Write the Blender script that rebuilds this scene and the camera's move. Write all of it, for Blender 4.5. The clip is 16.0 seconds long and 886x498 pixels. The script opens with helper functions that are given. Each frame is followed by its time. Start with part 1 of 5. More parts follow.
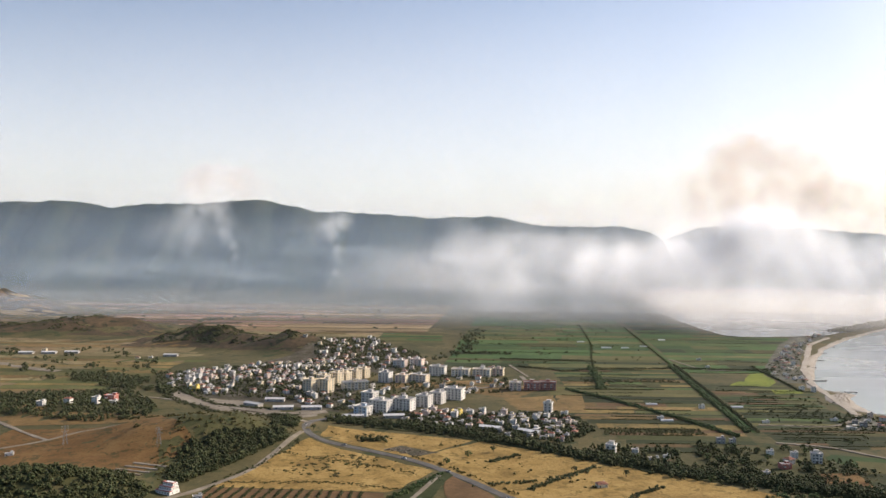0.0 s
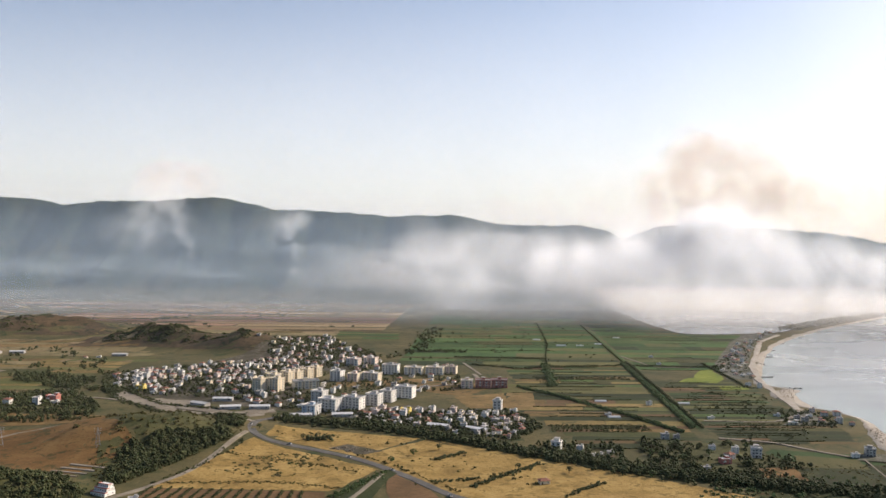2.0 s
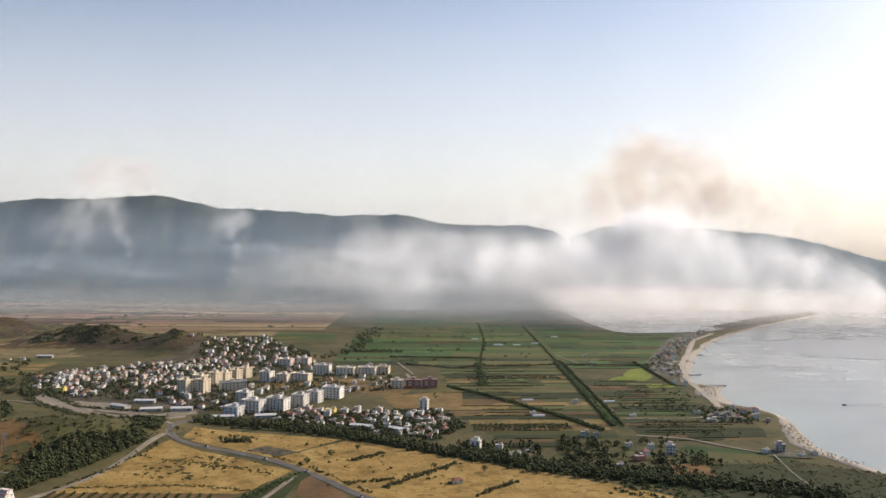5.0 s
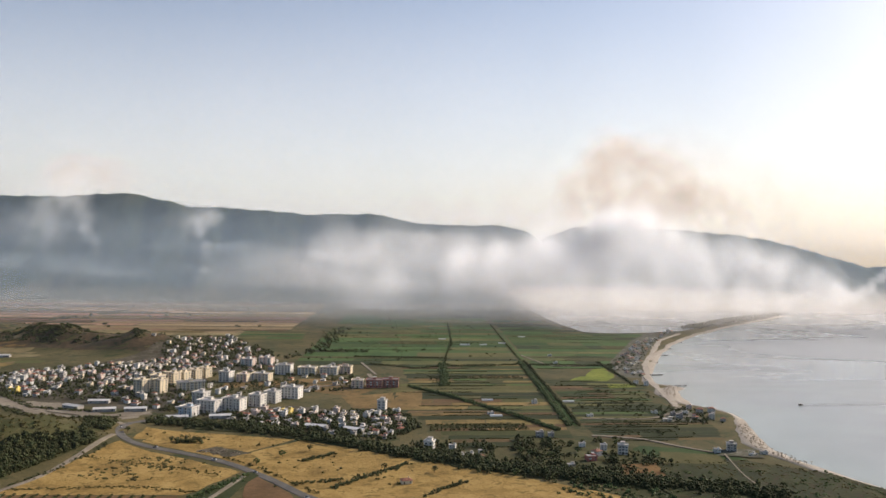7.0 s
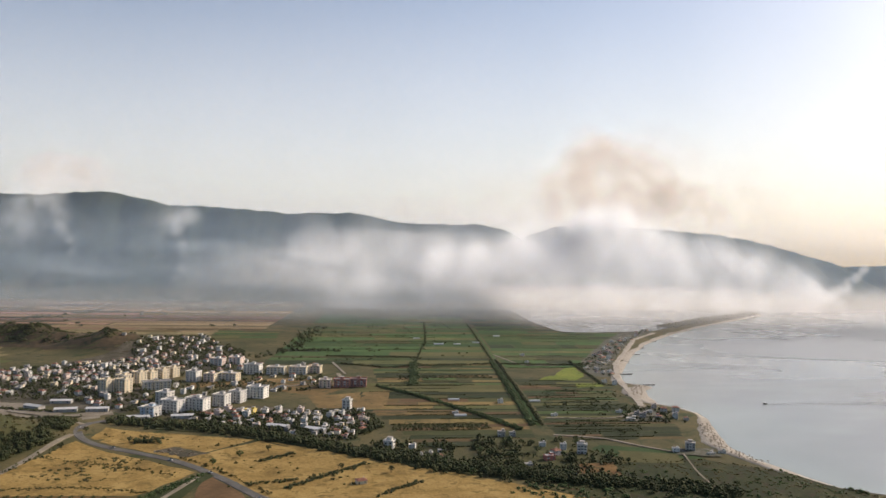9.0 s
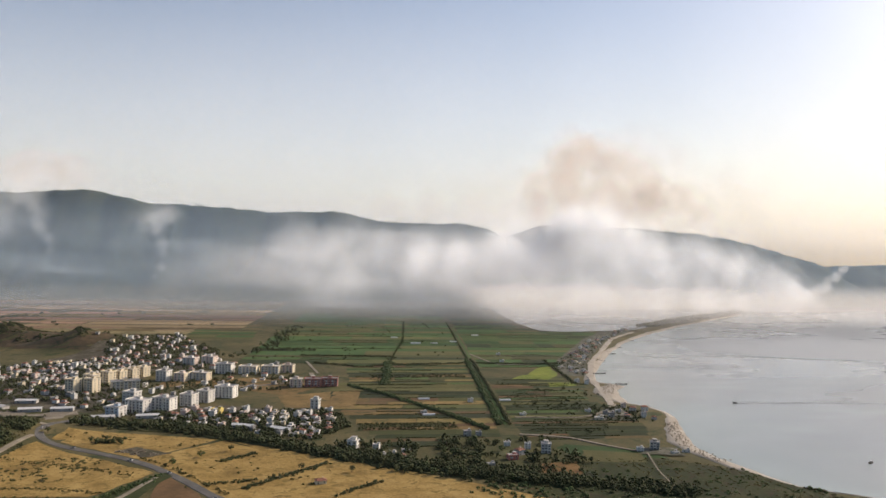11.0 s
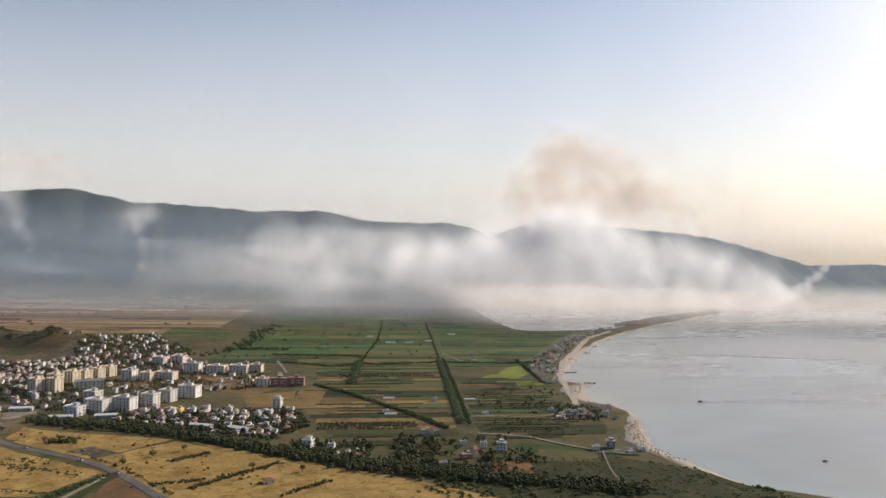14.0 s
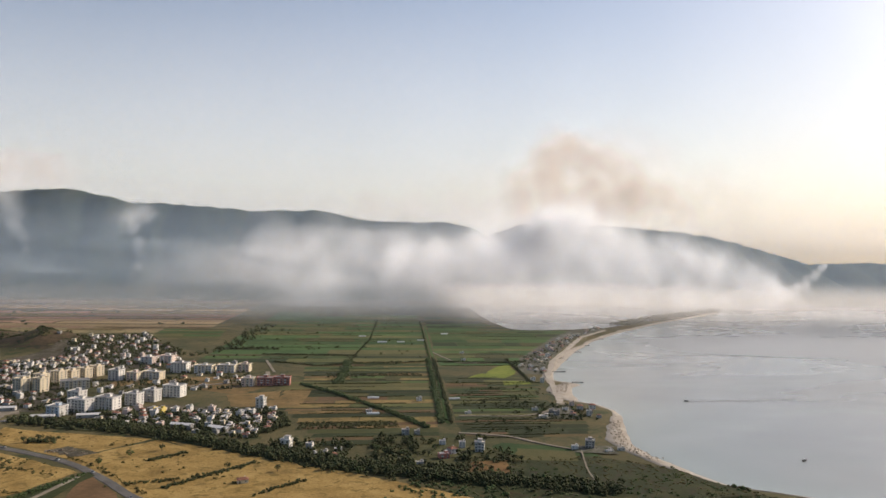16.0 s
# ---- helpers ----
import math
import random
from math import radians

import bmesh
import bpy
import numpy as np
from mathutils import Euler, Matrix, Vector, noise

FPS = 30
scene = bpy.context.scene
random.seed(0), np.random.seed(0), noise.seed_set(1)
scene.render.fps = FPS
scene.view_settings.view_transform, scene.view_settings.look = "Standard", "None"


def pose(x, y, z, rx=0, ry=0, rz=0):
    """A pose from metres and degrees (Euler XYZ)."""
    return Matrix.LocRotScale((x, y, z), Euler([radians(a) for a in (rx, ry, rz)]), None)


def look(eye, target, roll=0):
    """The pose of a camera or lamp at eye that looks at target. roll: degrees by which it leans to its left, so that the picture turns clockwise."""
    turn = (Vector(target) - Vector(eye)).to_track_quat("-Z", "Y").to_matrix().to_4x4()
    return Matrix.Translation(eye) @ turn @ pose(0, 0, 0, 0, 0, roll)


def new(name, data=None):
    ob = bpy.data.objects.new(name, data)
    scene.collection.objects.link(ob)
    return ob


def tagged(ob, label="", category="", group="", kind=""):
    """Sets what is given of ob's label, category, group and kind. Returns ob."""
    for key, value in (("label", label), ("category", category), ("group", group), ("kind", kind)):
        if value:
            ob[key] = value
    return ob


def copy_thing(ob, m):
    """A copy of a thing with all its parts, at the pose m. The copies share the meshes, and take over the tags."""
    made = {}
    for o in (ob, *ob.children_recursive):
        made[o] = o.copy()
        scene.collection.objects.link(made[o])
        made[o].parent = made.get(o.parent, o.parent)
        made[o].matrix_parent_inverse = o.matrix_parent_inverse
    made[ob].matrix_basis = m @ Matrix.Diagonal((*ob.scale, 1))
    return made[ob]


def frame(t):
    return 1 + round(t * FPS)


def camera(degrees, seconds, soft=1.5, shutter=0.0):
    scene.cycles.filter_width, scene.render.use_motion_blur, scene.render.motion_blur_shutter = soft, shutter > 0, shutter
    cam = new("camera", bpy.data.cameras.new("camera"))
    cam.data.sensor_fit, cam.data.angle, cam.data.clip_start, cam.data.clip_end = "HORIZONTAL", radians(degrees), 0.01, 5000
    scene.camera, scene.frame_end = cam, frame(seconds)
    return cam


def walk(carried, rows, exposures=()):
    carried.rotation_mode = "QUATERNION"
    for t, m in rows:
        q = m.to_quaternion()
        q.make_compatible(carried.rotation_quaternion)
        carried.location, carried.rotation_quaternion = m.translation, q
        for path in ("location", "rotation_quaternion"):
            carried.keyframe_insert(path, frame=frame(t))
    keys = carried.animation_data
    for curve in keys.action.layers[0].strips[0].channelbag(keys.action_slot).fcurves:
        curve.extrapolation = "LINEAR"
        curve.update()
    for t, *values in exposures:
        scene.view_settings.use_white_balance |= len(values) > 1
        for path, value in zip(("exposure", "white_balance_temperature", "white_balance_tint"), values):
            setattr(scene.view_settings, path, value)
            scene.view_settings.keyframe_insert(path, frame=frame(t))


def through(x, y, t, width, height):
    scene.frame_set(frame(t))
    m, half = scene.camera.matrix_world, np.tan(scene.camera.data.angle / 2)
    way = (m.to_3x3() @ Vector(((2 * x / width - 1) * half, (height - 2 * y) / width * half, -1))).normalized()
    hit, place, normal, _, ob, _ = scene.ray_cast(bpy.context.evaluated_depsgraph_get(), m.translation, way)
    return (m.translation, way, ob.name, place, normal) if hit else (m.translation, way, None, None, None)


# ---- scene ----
cam = camera(58.0, 16.0)
PATH = [
    (0, (1.22, -0.813, 149.469), (1.217, 1.187, 149.46), 0.7),
    (0.5, (3.908, -0.141, 149.012), (3.92, 1.859, 149.002), 0.7),
    (1, (8.114, -0.183, 148.531), (8.159, 1.817, 148.52), 0.7),
    (1.5, (11.146, -0.408, 148.688), (11.207, 1.591, 148.677), 0.7),
    (2, (14.91, 0.427, 148.808), (14.994, 2.426, 148.797), 0.8),
    (2.5, (18.728, 0.368, 148.522), (18.834, 2.365, 148.511), 0.8),
    (3, (23.066, 0.072, 149.019), (23.192, 2.068, 149.007), 0.8),
    (3.5, (27.056, 0.39, 148.845), (27.2, 2.385, 148.834), 0.8),
    (4, (31.992, 0.034, 148.88), (32.154, 2.027, 148.869), 0.9),
    (4.5, (36.175, -0.316, 149.312), (36.354, 1.676, 149.301), 0.9),
    (7, (58.409, -0.628, 149.552), (58.657, 1.357, 149.542), 1.2),
    (7.5, (62.985, -1.135, 149.772), (63.239, 0.849, 149.76), 1.2),
    (8, (67.494, -1.685, 149.963), (67.756, 0.298, 149.952), 1.3),
    (8.5, (71.081, -2.013, 150.179), (71.352, -0.032, 150.167), 1.3),
    (9, (77.745, -3.071, 150.558), (78.025, -1.091, 150.546), 1.3),
    (11.5, (100.302, -4.893, 151.092), (100.612, -2.917, 151.078), 1.4),
    (12, (105.461, -6.209, 151.216), (105.774, -4.234, 151.202), 1.4),
    (12.5, (109.599, -6.067, 151.304), (109.917, -4.093, 151.289), 1.4),
    (13, (114.818, -6.374, 151.082), (115.139, -4.4, 151.067), 1.4),
    (13.5, (118.349, -7.614, 151.57), (118.673, -5.64, 151.555), 1.4),
    (14, (123.191, -7.895, 151.499), (123.513, -5.922, 151.484), 1.4),
    (14.5, (127.735, -8.294, 151.87), (128.054, -6.32, 151.854), 1.4),
    (15, (132.886, -9.401, 151.839), (133.203, -7.427, 151.823), 1.4),
    (15.5, (136.895, -9.927, 151.989), (137.21, -7.952, 151.972), 1.3),
    (16, (142.205, -10.499, 151.989), (142.516, -8.523, 151.972), 1.3),
]
K = 1.25  # metres to one unit of the plan below
walk(cam, [(t, look(Vector(eye) * K, Vector(target) * K, roll)) for t, eye, target, roll in PATH], [(0.0, 0.36, 6230, 13), (7.0, 0.17, 6330, 13), (16.0, 0.04, 6380, 13)])


scene.cycles.transparent_max_bounces = 64  # the smoke is many thin layers
# ---- light ----
SUN_AZ, SUN_EL = 65.0, 29.0  # degrees clockwise from +y, and above the horizon
SUN_DIR = Vector((math.sin(radians(SUN_AZ)) * math.cos(radians(SUN_EL)), math.cos(radians(SUN_AZ)) * math.cos(radians(SUN_EL)), math.sin(radians(SUN_EL))))
world = bpy.data.worlds.new("world")
scene.world = world
world.use_nodes = True
wt = world.node_tree
sky = wt.nodes.new("ShaderNodeTexSky")
sky.sky_type = "NISHITA"
sky.sun_disc = False
sky.sun_elevation, sky.sun_rotation = radians(SUN_EL), radians(SUN_AZ)
sky.air_density, sky.dust_density, sky.ozone_density = 1.0, 2.0, 1.5
wt.nodes["Background"].inputs["Strength"].default_value = 0.108
wt.links.new(sky.outputs["Color"], wt.nodes["Background"].inputs["Color"])
sun = new("sun", bpy.data.lights.new("sun", "SUN"))
sun.data.energy, sun.data.angle, sun.data.color = 4.2, radians(0.6), (1.0, 0.86, 0.69)
sun.matrix_basis = look((0, 0, 800), Vector((0, 0, 800)) - SUN_DIR)


# ---- materials ----
def nodes_of(name):
    m = bpy.data.materials.new(name)
    m.use_nodes = True
    nt = m.node_tree
    return m, nt, nt.nodes["Principled BSDF"], nt.nodes["Material Output"]


def ramp(nt, fac, stops):
    r = nt.nodes.new("ShaderNodeValToRGB")
    while len(r.color_ramp.elements) < len(stops):
        r.color_ramp.elements.new(0.5)
    for e, (p, c) in zip(r.color_ramp.elements, stops):
        e.position, e.color = p, (*c, 1)
    nt.links.new(fac, r.inputs["Fac"])
    return r.outputs["Color"]


def noise_fac(nt, vec, scale, detail=4.0, rough=0.6, distort=0.0, stretch=None):
    if stretch:
        mp = nt.nodes.new("ShaderNodeMapping")
        mp.inputs["Scale"].default_value = stretch
        nt.links.new(vec, mp.inputs["Vector"])
        vec = mp.outputs["Vector"]
    n = nt.nodes.new("ShaderNodeTexNoise")
    n.inputs["Scale"].default_value, n.inputs["Detail"].default_value = scale, detail
    n.inputs["Roughness"].default_value, n.inputs["Distortion"].default_value = rough, distort
    nt.links.new(vec, n.inputs["Vector"])
    return n.outputs["Fac"]


def mix(nt, kind, fac, a, b):
    n = nt.nodes.new("ShaderNodeMix")
    n.data_type, n.blend_type = "RGBA", kind
    for sock, v in ((n.inputs[0], fac), (n.inputs[6], a), (n.inputs[7], b)):
        if isinstance(v, bpy.types.NodeSocket):
            nt.links.new(v, sock)
        elif isinstance(v, (int, float)):
            sock.default_value = v
        else:
            sock.default_value = (*v, 1)
    return n.outputs[2]


def maths(nt, op, a, b=0.0, c=0.0):
    n = nt.nodes.new("ShaderNodeMath")
    n.operation = op
    for sock, v in zip(n.inputs, (a, b, c)):
        if isinstance(v, bpy.types.NodeSocket):
            nt.links.new(v, sock)
        else:
            sock.default_value = v
    return n.outputs[0]


def smooth(nt, v, lo, hi, out_lo=0.0, out_hi=1.0):
    n = nt.nodes.new("ShaderNodeMapRange")
    n.interpolation_type = "SMOOTHSTEP"
    nt.links.new(v, n.inputs["Value"])
    for key, x in (("From Min", lo), ("From Max", hi), ("To Min", out_lo), ("To Max", out_hi)):
        n.inputs[key].default_value = x
    return n.outputs["Result"]


def bump(nt, bsdf, fac, strength, dist):
    b = nt.nodes.new("ShaderNodeBump")
    b.inputs["Strength"].default_value, b.inputs["Distance"].default_value = strength, dist
    nt.links.new(fac, b.inputs["Height"])
    nt.links.new(b.outputs["Normal"], bsdf.inputs["Normal"])


def place_of(nt, which="Position"):
    if which == "Position":
        return nt.nodes.new("ShaderNodeNewGeometry").outputs["Position"]
    return nt.nodes.new("ShaderNodeTexCoord").outputs[which]


def earthy(name, dark, mid, light, big=0.012, small=0.25, rough=0.95, relief=0.4, patch=None, rows=0.0, vary=0.0):
    """Soil, dry grass, crops and scrub: two scales of patches, fine grain, and tilled rows where asked."""
    m, nt, b, _ = nodes_of(name)
    p = place_of(nt)
    a = noise_fac(nt, p, big, 5, 0.6, 0.4)
    g = noise_fac(nt, p, small, 6, 0.7)
    f = maths(nt, "ADD", maths(nt, "MULTIPLY", a, 0.6), maths(nt, "MULTIPLY", g, 0.4))
    col = ramp(nt, f, [(0.34, dark), (0.5, mid), (0.64, light)])
    if patch:
        c = noise_fac(nt, p, big * 3.1, 6, 0.72, 0.8)
        col = mix(nt, "MIX", smooth(nt, c, 0.52, 0.62), col, patch)
    if rows:
        w = nt.nodes.new("ShaderNodeTexWave")
        w.bands_direction = "Y"
        w.inputs["Scale"].default_value, w.inputs["Distortion"].default_value = rows, 1.5
        w.inputs["Detail"].default_value, w.inputs["Detail Scale"].default_value = 3.0, 0.6
        nt.links.new(p, w.inputs["Vector"])
        col = mix(nt, "MULTIPLY", 0.45, col, ramp(nt, w.outputs["Fac"], [(0.2, (0.55, 0.55, 0.5)), (0.8, (1.0, 1.0, 1.0))]))
    if vary:
        r = nt.nodes.new("ShaderNodeObjectInfo").outputs["Random"]
        h = nt.nodes.new("ShaderNodeHueSaturation")
        nt.links.new(smooth(nt, r, 0, 1, 0.5 - 0.025 * vary, 0.5 + 0.025 * vary), h.inputs["Hue"])
        r2 = maths(nt, "FRACT", maths(nt, "MULTIPLY", r, 7.31))
        nt.links.new(smooth(nt, r2, 0, 1, 1 - 0.35 * vary, 1 + 0.35 * vary), h.inputs["Value"])
        nt.links.new(col, h.inputs["Color"])
        col = h.outputs["Color"]
    nt.links.new(col, b.inputs["Base Color"])
    b.inputs["Roughness"].default_value = rough
    b.inputs["Specular IOR Level"].default_value = 0.15
    bump(nt, b, g, relief, 0.6)
    return m


def leafy(name, dark, light):
    m, nt, b, _ = nodes_of(name)
    p = place_of(nt)
    n = noise_fac(nt, p, 0.9, 5, 0.7)
    col = ramp(nt, n, [(0.3, dark), (0.7, light)])
    isl = nt.nodes.new("ShaderNodeNewGeometry").outputs["Random Per Island"]
    h = nt.nodes.new("ShaderNodeHueSaturation")
    nt.links.new(smooth(nt, isl, 0, 1, 0.465, 0.52), h.inputs["Hue"])
    nt.links.new(smooth(nt, maths(nt, "FRACT", maths(nt, "MULTIPLY", isl, 5.7)), 0, 1, 0.6, 1.35), h.inputs["Value"])
    nt.links.new(col, h.inputs["Color"])
    nt.links.new(h.outputs["Color"], b.inputs["Base Color"])
    b.inputs["Roughness"].default_value = 0.8
    b.inputs["Specular IOR Level"].default_value = 0.2
    bump(nt, b, noise_fac(nt, p, 3.0, 4), 0.9, 0.4)
    return m


def plaster(name, col, vary=0.12, rough=0.85):
    """Painted render with rain streaks and grime; each building a little different."""
    m, nt, b, _ = nodes_of(name)
    p = place_of(nt, "Object")
    streak = noise_fac(nt, p, 0.6, 5, 0.7, 0.3, (1.0, 1.0, 0.15))
    grain = noise_fac(nt, p, 2.2, 4, 0.6)
    f = maths(nt, "ADD", maths(nt, "MULTIPLY", streak, 0.65), maths(nt, "MULTIPLY", grain, 0.35))
    c = ramp(nt, f, [(0.3, tuple(v * 0.72 for v in col)), (0.5, col), (0.75, tuple(min(0.9, v * 1.08) for v in col))])
    r = nt.nodes.new("ShaderNodeObjectInfo").outputs["Random"]
    h = nt.nodes.new("ShaderNodeHueSaturation")
    nt.links.new(smooth(nt, r, 0, 1, 1 - vary, 1 + vary), h.inputs["Value"])
    nt.links.new(c, h.inputs["Color"])
    nt.links.new(h.outputs["Color"], b.inputs["Base Color"])
    b.inputs["Roughness"].default_value = rough
    bump(nt, b, grain, 0.3, 0.05)
    return m


def tiles(name, col):
    m, nt, b, _ = nodes_of(name)
    p = place_of(nt, "Object")
    w = nt.nodes.new("ShaderNodeTexWave")
    w.inputs["Scale"].default_value, w.inputs["Distortion"].default_value = 1.1, 0.6
    nt.links.new(p, w.inputs["Vector"])
    g = noise_fac(nt, p, 1.5, 5, 0.7)
    c = ramp(nt, g, [(0.3, tuple(v * 0.6 for v in col)), (0.7, col)])
    nt.links.new(mix(nt, "MULTIPLY", 0.3, c, w.outputs["Color"]), b.inputs["Base Color"])
    b.inputs["Roughness"].default_value = 0.85
    bump(nt, b, w.outputs["Fac"], 0.5, 0.08)
    return m


def smoke_mat(name, col, density, scale, lo, hi, stretch=(1, 1, 1), shape="blob", edge=(0.35, 1.0), wob_by=0.5, second=None, detail=8.0, through=0.9, grit=0.6):
    """Smoke, and haze painted as tinted sheets, that lets the view through where it is thin: noise, thinning outwards
    from the middle of its sheet (blob) or from below (rise, fall).
    """
    m, nt, b, out = nodes_of(name)
    nt.nodes.remove(b)
    p = place_of(nt)
    sep = nt.nodes.new("ShaderNodeSeparateXYZ")
    nt.links.new(place_of(nt, "UV"), sep.inputs[0])
    u, v = sep.outputs["X"], sep.outputs["Y"]
    wob = maths(nt, "MULTIPLY", maths(nt, "SUBTRACT", noise_fac(nt, p, scale * 0.8, 5, 0.6, 0.2, stretch), 0.5), wob_by)
    du = maths(nt, "MULTIPLY", maths(nt, "SUBTRACT", u, 0.5), 2.0)
    rim = smooth(nt, maths(nt, "ABSOLUTE", du), 0.8, 1.0, 1, 0)
    if shape == "blob":
        dv = maths(nt, "MULTIPLY", maths(nt, "SUBTRACT", v, 0.4), 1.67)
        r = maths(nt, "SQRT", maths(nt, "ADD", maths(nt, "MULTIPLY", du, du), maths(nt, "MULTIPLY", dv, dv)))
        al = smooth(nt, maths(nt, "ADD", r, wob), edge[0], edge[1], 1, 0)
        rim = maths(nt, "MULTIPLY", rim, maths(nt, "MULTIPLY", smooth(nt, v, 0.8, 1.0, 1, 0), smooth(nt, v, 0.0, 0.28)))
    elif shape == "fall":
        al = smooth(nt, maths(nt, "ADD", v, wob), edge[0], edge[1], 1, 0)
        rim = maths(nt, "MULTIPLY", rim, maths(nt, "MULTIPLY", smooth(nt, v, 0.8, 1.0, 1, 0), smooth(nt, v, -0.03, 0.12)))
    else:
        al = smooth(nt, maths(nt, "ADD", v, wob), edge[0], edge[1])
        rim = maths(nt, "MULTIPLY", rim, maths(nt, "MULTIPLY", smooth(nt, v, 0.0, 0.12), smooth(nt, v, 0.42, 1.0, 1, 0)))
    grain = noise_fac(nt, p, scale, detail, grit, 0.5, stretch)
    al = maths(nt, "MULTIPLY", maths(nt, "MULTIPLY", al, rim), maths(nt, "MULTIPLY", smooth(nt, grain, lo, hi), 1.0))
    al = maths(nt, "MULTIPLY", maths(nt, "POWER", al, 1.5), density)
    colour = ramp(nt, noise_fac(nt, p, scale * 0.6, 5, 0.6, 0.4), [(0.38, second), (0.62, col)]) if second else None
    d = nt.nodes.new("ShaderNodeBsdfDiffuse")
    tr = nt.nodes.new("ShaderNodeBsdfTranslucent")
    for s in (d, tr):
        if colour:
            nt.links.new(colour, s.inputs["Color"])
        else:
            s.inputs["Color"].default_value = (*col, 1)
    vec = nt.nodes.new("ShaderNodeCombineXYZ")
    lit = -SUN_DIR  # normal fixed along the sun: full sunlight through the sheet, whatever way it faces
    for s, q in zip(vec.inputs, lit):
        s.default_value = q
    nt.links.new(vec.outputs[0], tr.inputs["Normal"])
    # diffuse normal also bent to the sun, brightening sheets beyond their true slant
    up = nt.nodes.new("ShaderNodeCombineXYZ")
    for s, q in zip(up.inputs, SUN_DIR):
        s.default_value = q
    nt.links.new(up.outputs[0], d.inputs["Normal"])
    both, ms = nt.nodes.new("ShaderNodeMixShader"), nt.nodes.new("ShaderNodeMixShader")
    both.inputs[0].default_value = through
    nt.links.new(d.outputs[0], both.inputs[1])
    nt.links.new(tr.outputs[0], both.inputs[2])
    nt.links.new(al, ms.inputs[0])
    nt.links.new(nt.nodes.new("ShaderNodeBsdfTransparent").outputs[0], ms.inputs[1])
    nt.links.new(both.outputs[0], ms.inputs[2])
    nt.links.new(ms.outputs[0], out.inputs["Surface"])
    return m


M = {}
M["ground"] = earthy("dry_ground", (0.05, 0.054, 0.022), (0.092, 0.08, 0.034), (0.15, 0.116, 0.05), patch=(0.044, 0.054, 0.02))
M["gold"] = earthy("dry_grass", (0.15, 0.095, 0.028), (0.3, 0.196, 0.06), (0.42, 0.288, 0.1), big=0.035, small=0.45, relief=0.7, patch=(0.17, 0.115, 0.034))
M["tan"] = earthy("stubble", (0.216, 0.132, 0.072), (0.288, 0.176, 0.1), (0.352, 0.232, 0.14), big=0.006, small=0.08, vary=1.0)
M["straw"] = earthy("straw_meadow", (0.14, 0.108, 0.05), (0.21, 0.16, 0.078), (0.29, 0.225, 0.115), big=0.012, small=0.12, vary=0.5, patch=(0.1, 0.09, 0.042))
M["brown"] = earthy("tilled_soil", (0.085, 0.058, 0.026), (0.13, 0.086, 0.038), (0.18, 0.115, 0.052), big=0.02, rows=0.25, vary=0.5)
M["ochre"] = earthy("harvested_field", (0.12, 0.088, 0.032), (0.19, 0.132, 0.048), (0.27, 0.185, 0.068), big=0.02, rows=0.2, vary=0.5, patch=(0.1, 0.085, 0.032))
M["green"] = earthy("green_crop", (0.036, 0.07, 0.02), (0.056, 0.1, 0.028), (0.085, 0.125, 0.036), big=0.012, rows=0.12, vary=0.7)
M["olive"] = earthy("dull_meadow", (0.068, 0.072, 0.024), (0.096, 0.096, 0.032), (0.136, 0.124, 0.044), big=0.015, rows=0.16, vary=0.8)
M["dark"] = earthy("dark_crop", (0.0224, 0.0336, 0.012), (0.036, 0.048, 0.0176), (0.056, 0.064, 0.024), big=0.02, rows=0.3, vary=0.5)
M["lime"] = earthy("bright_crop", (0.1, 0.135, 0.02), (0.17, 0.2, 0.028), (0.23, 0.24, 0.04), big=0.03, patch=(0.09, 0.12, 0.025))
M["scrub"] = earthy("scrub_ground", (0.04, 0.044, 0.0176), (0.068, 0.068, 0.0256), (0.104, 0.092, 0.036), big=0.03, small=0.4)
M["sand"] = earthy("beach_sand", (0.288, 0.248, 0.192), (0.376, 0.328, 0.264), (0.464, 0.416, 0.344), big=0.05, small=0.6)
M["gravel"] = earthy("pale_gravel", (0.16, 0.13, 0.092), (0.225, 0.19, 0.14), (0.3, 0.26, 0.2), big=0.05, small=0.5)
M["asphalt"] = earthy("asphalt", (0.088, 0.08, 0.072), (0.12, 0.112, 0.1), (0.16, 0.148, 0.132), big=0.08, small=0.9, rough=0.85)
M["forest"] = earthy("mountain_scrub", (0.022, 0.035, 0.02), (0.04, 0.052, 0.028), (0.085, 0.08, 0.05), big=0.006, small=0.05, relief=0.8)
M["leaf"] = leafy("leaves", (0.045, 0.056, 0.022), (0.095, 0.105, 0.042))
M["leaf_bright"] = leafy("bright_leaves", (0.06, 0.092, 0.032), (0.11, 0.15, 0.055))
M["leaf_dry"] = leafy("dry_leaves", (0.06, 0.06, 0.02), (0.13, 0.115, 0.04))
M["bark"] = plaster("bark", (0.1, 0.07, 0.045))
M["white"] = plaster("white_render", (0.7, 0.67, 0.61))
M["cream"] = plaster("cream_render", (0.74, 0.63, 0.44))
M["yellow"] = plaster("yellow_render", (0.72, 0.55, 0.12))
M["pink"] = plaster("pink_render", (0.7, 0.55, 0.46))
M["red"] = plaster("red_render", (0.42, 0.15, 0.11))
M["brick"] = plaster("brick_red_render", (0.46, 0.19, 0.14))
M["grey"] = plaster("grey_render", (0.5, 0.48, 0.45))
M["concrete"] = plaster("raw_concrete", (0.34, 0.32, 0.29))
M["blue"] = plaster("pale_blue_render", (0.42, 0.5, 0.58))
M["roof_red"] = tiles("clay_tiles", (0.36, 0.15, 0.09))
M["roof_grey"] = plaster("roof_screed", (0.36, 0.33, 0.3), vary=0.4)
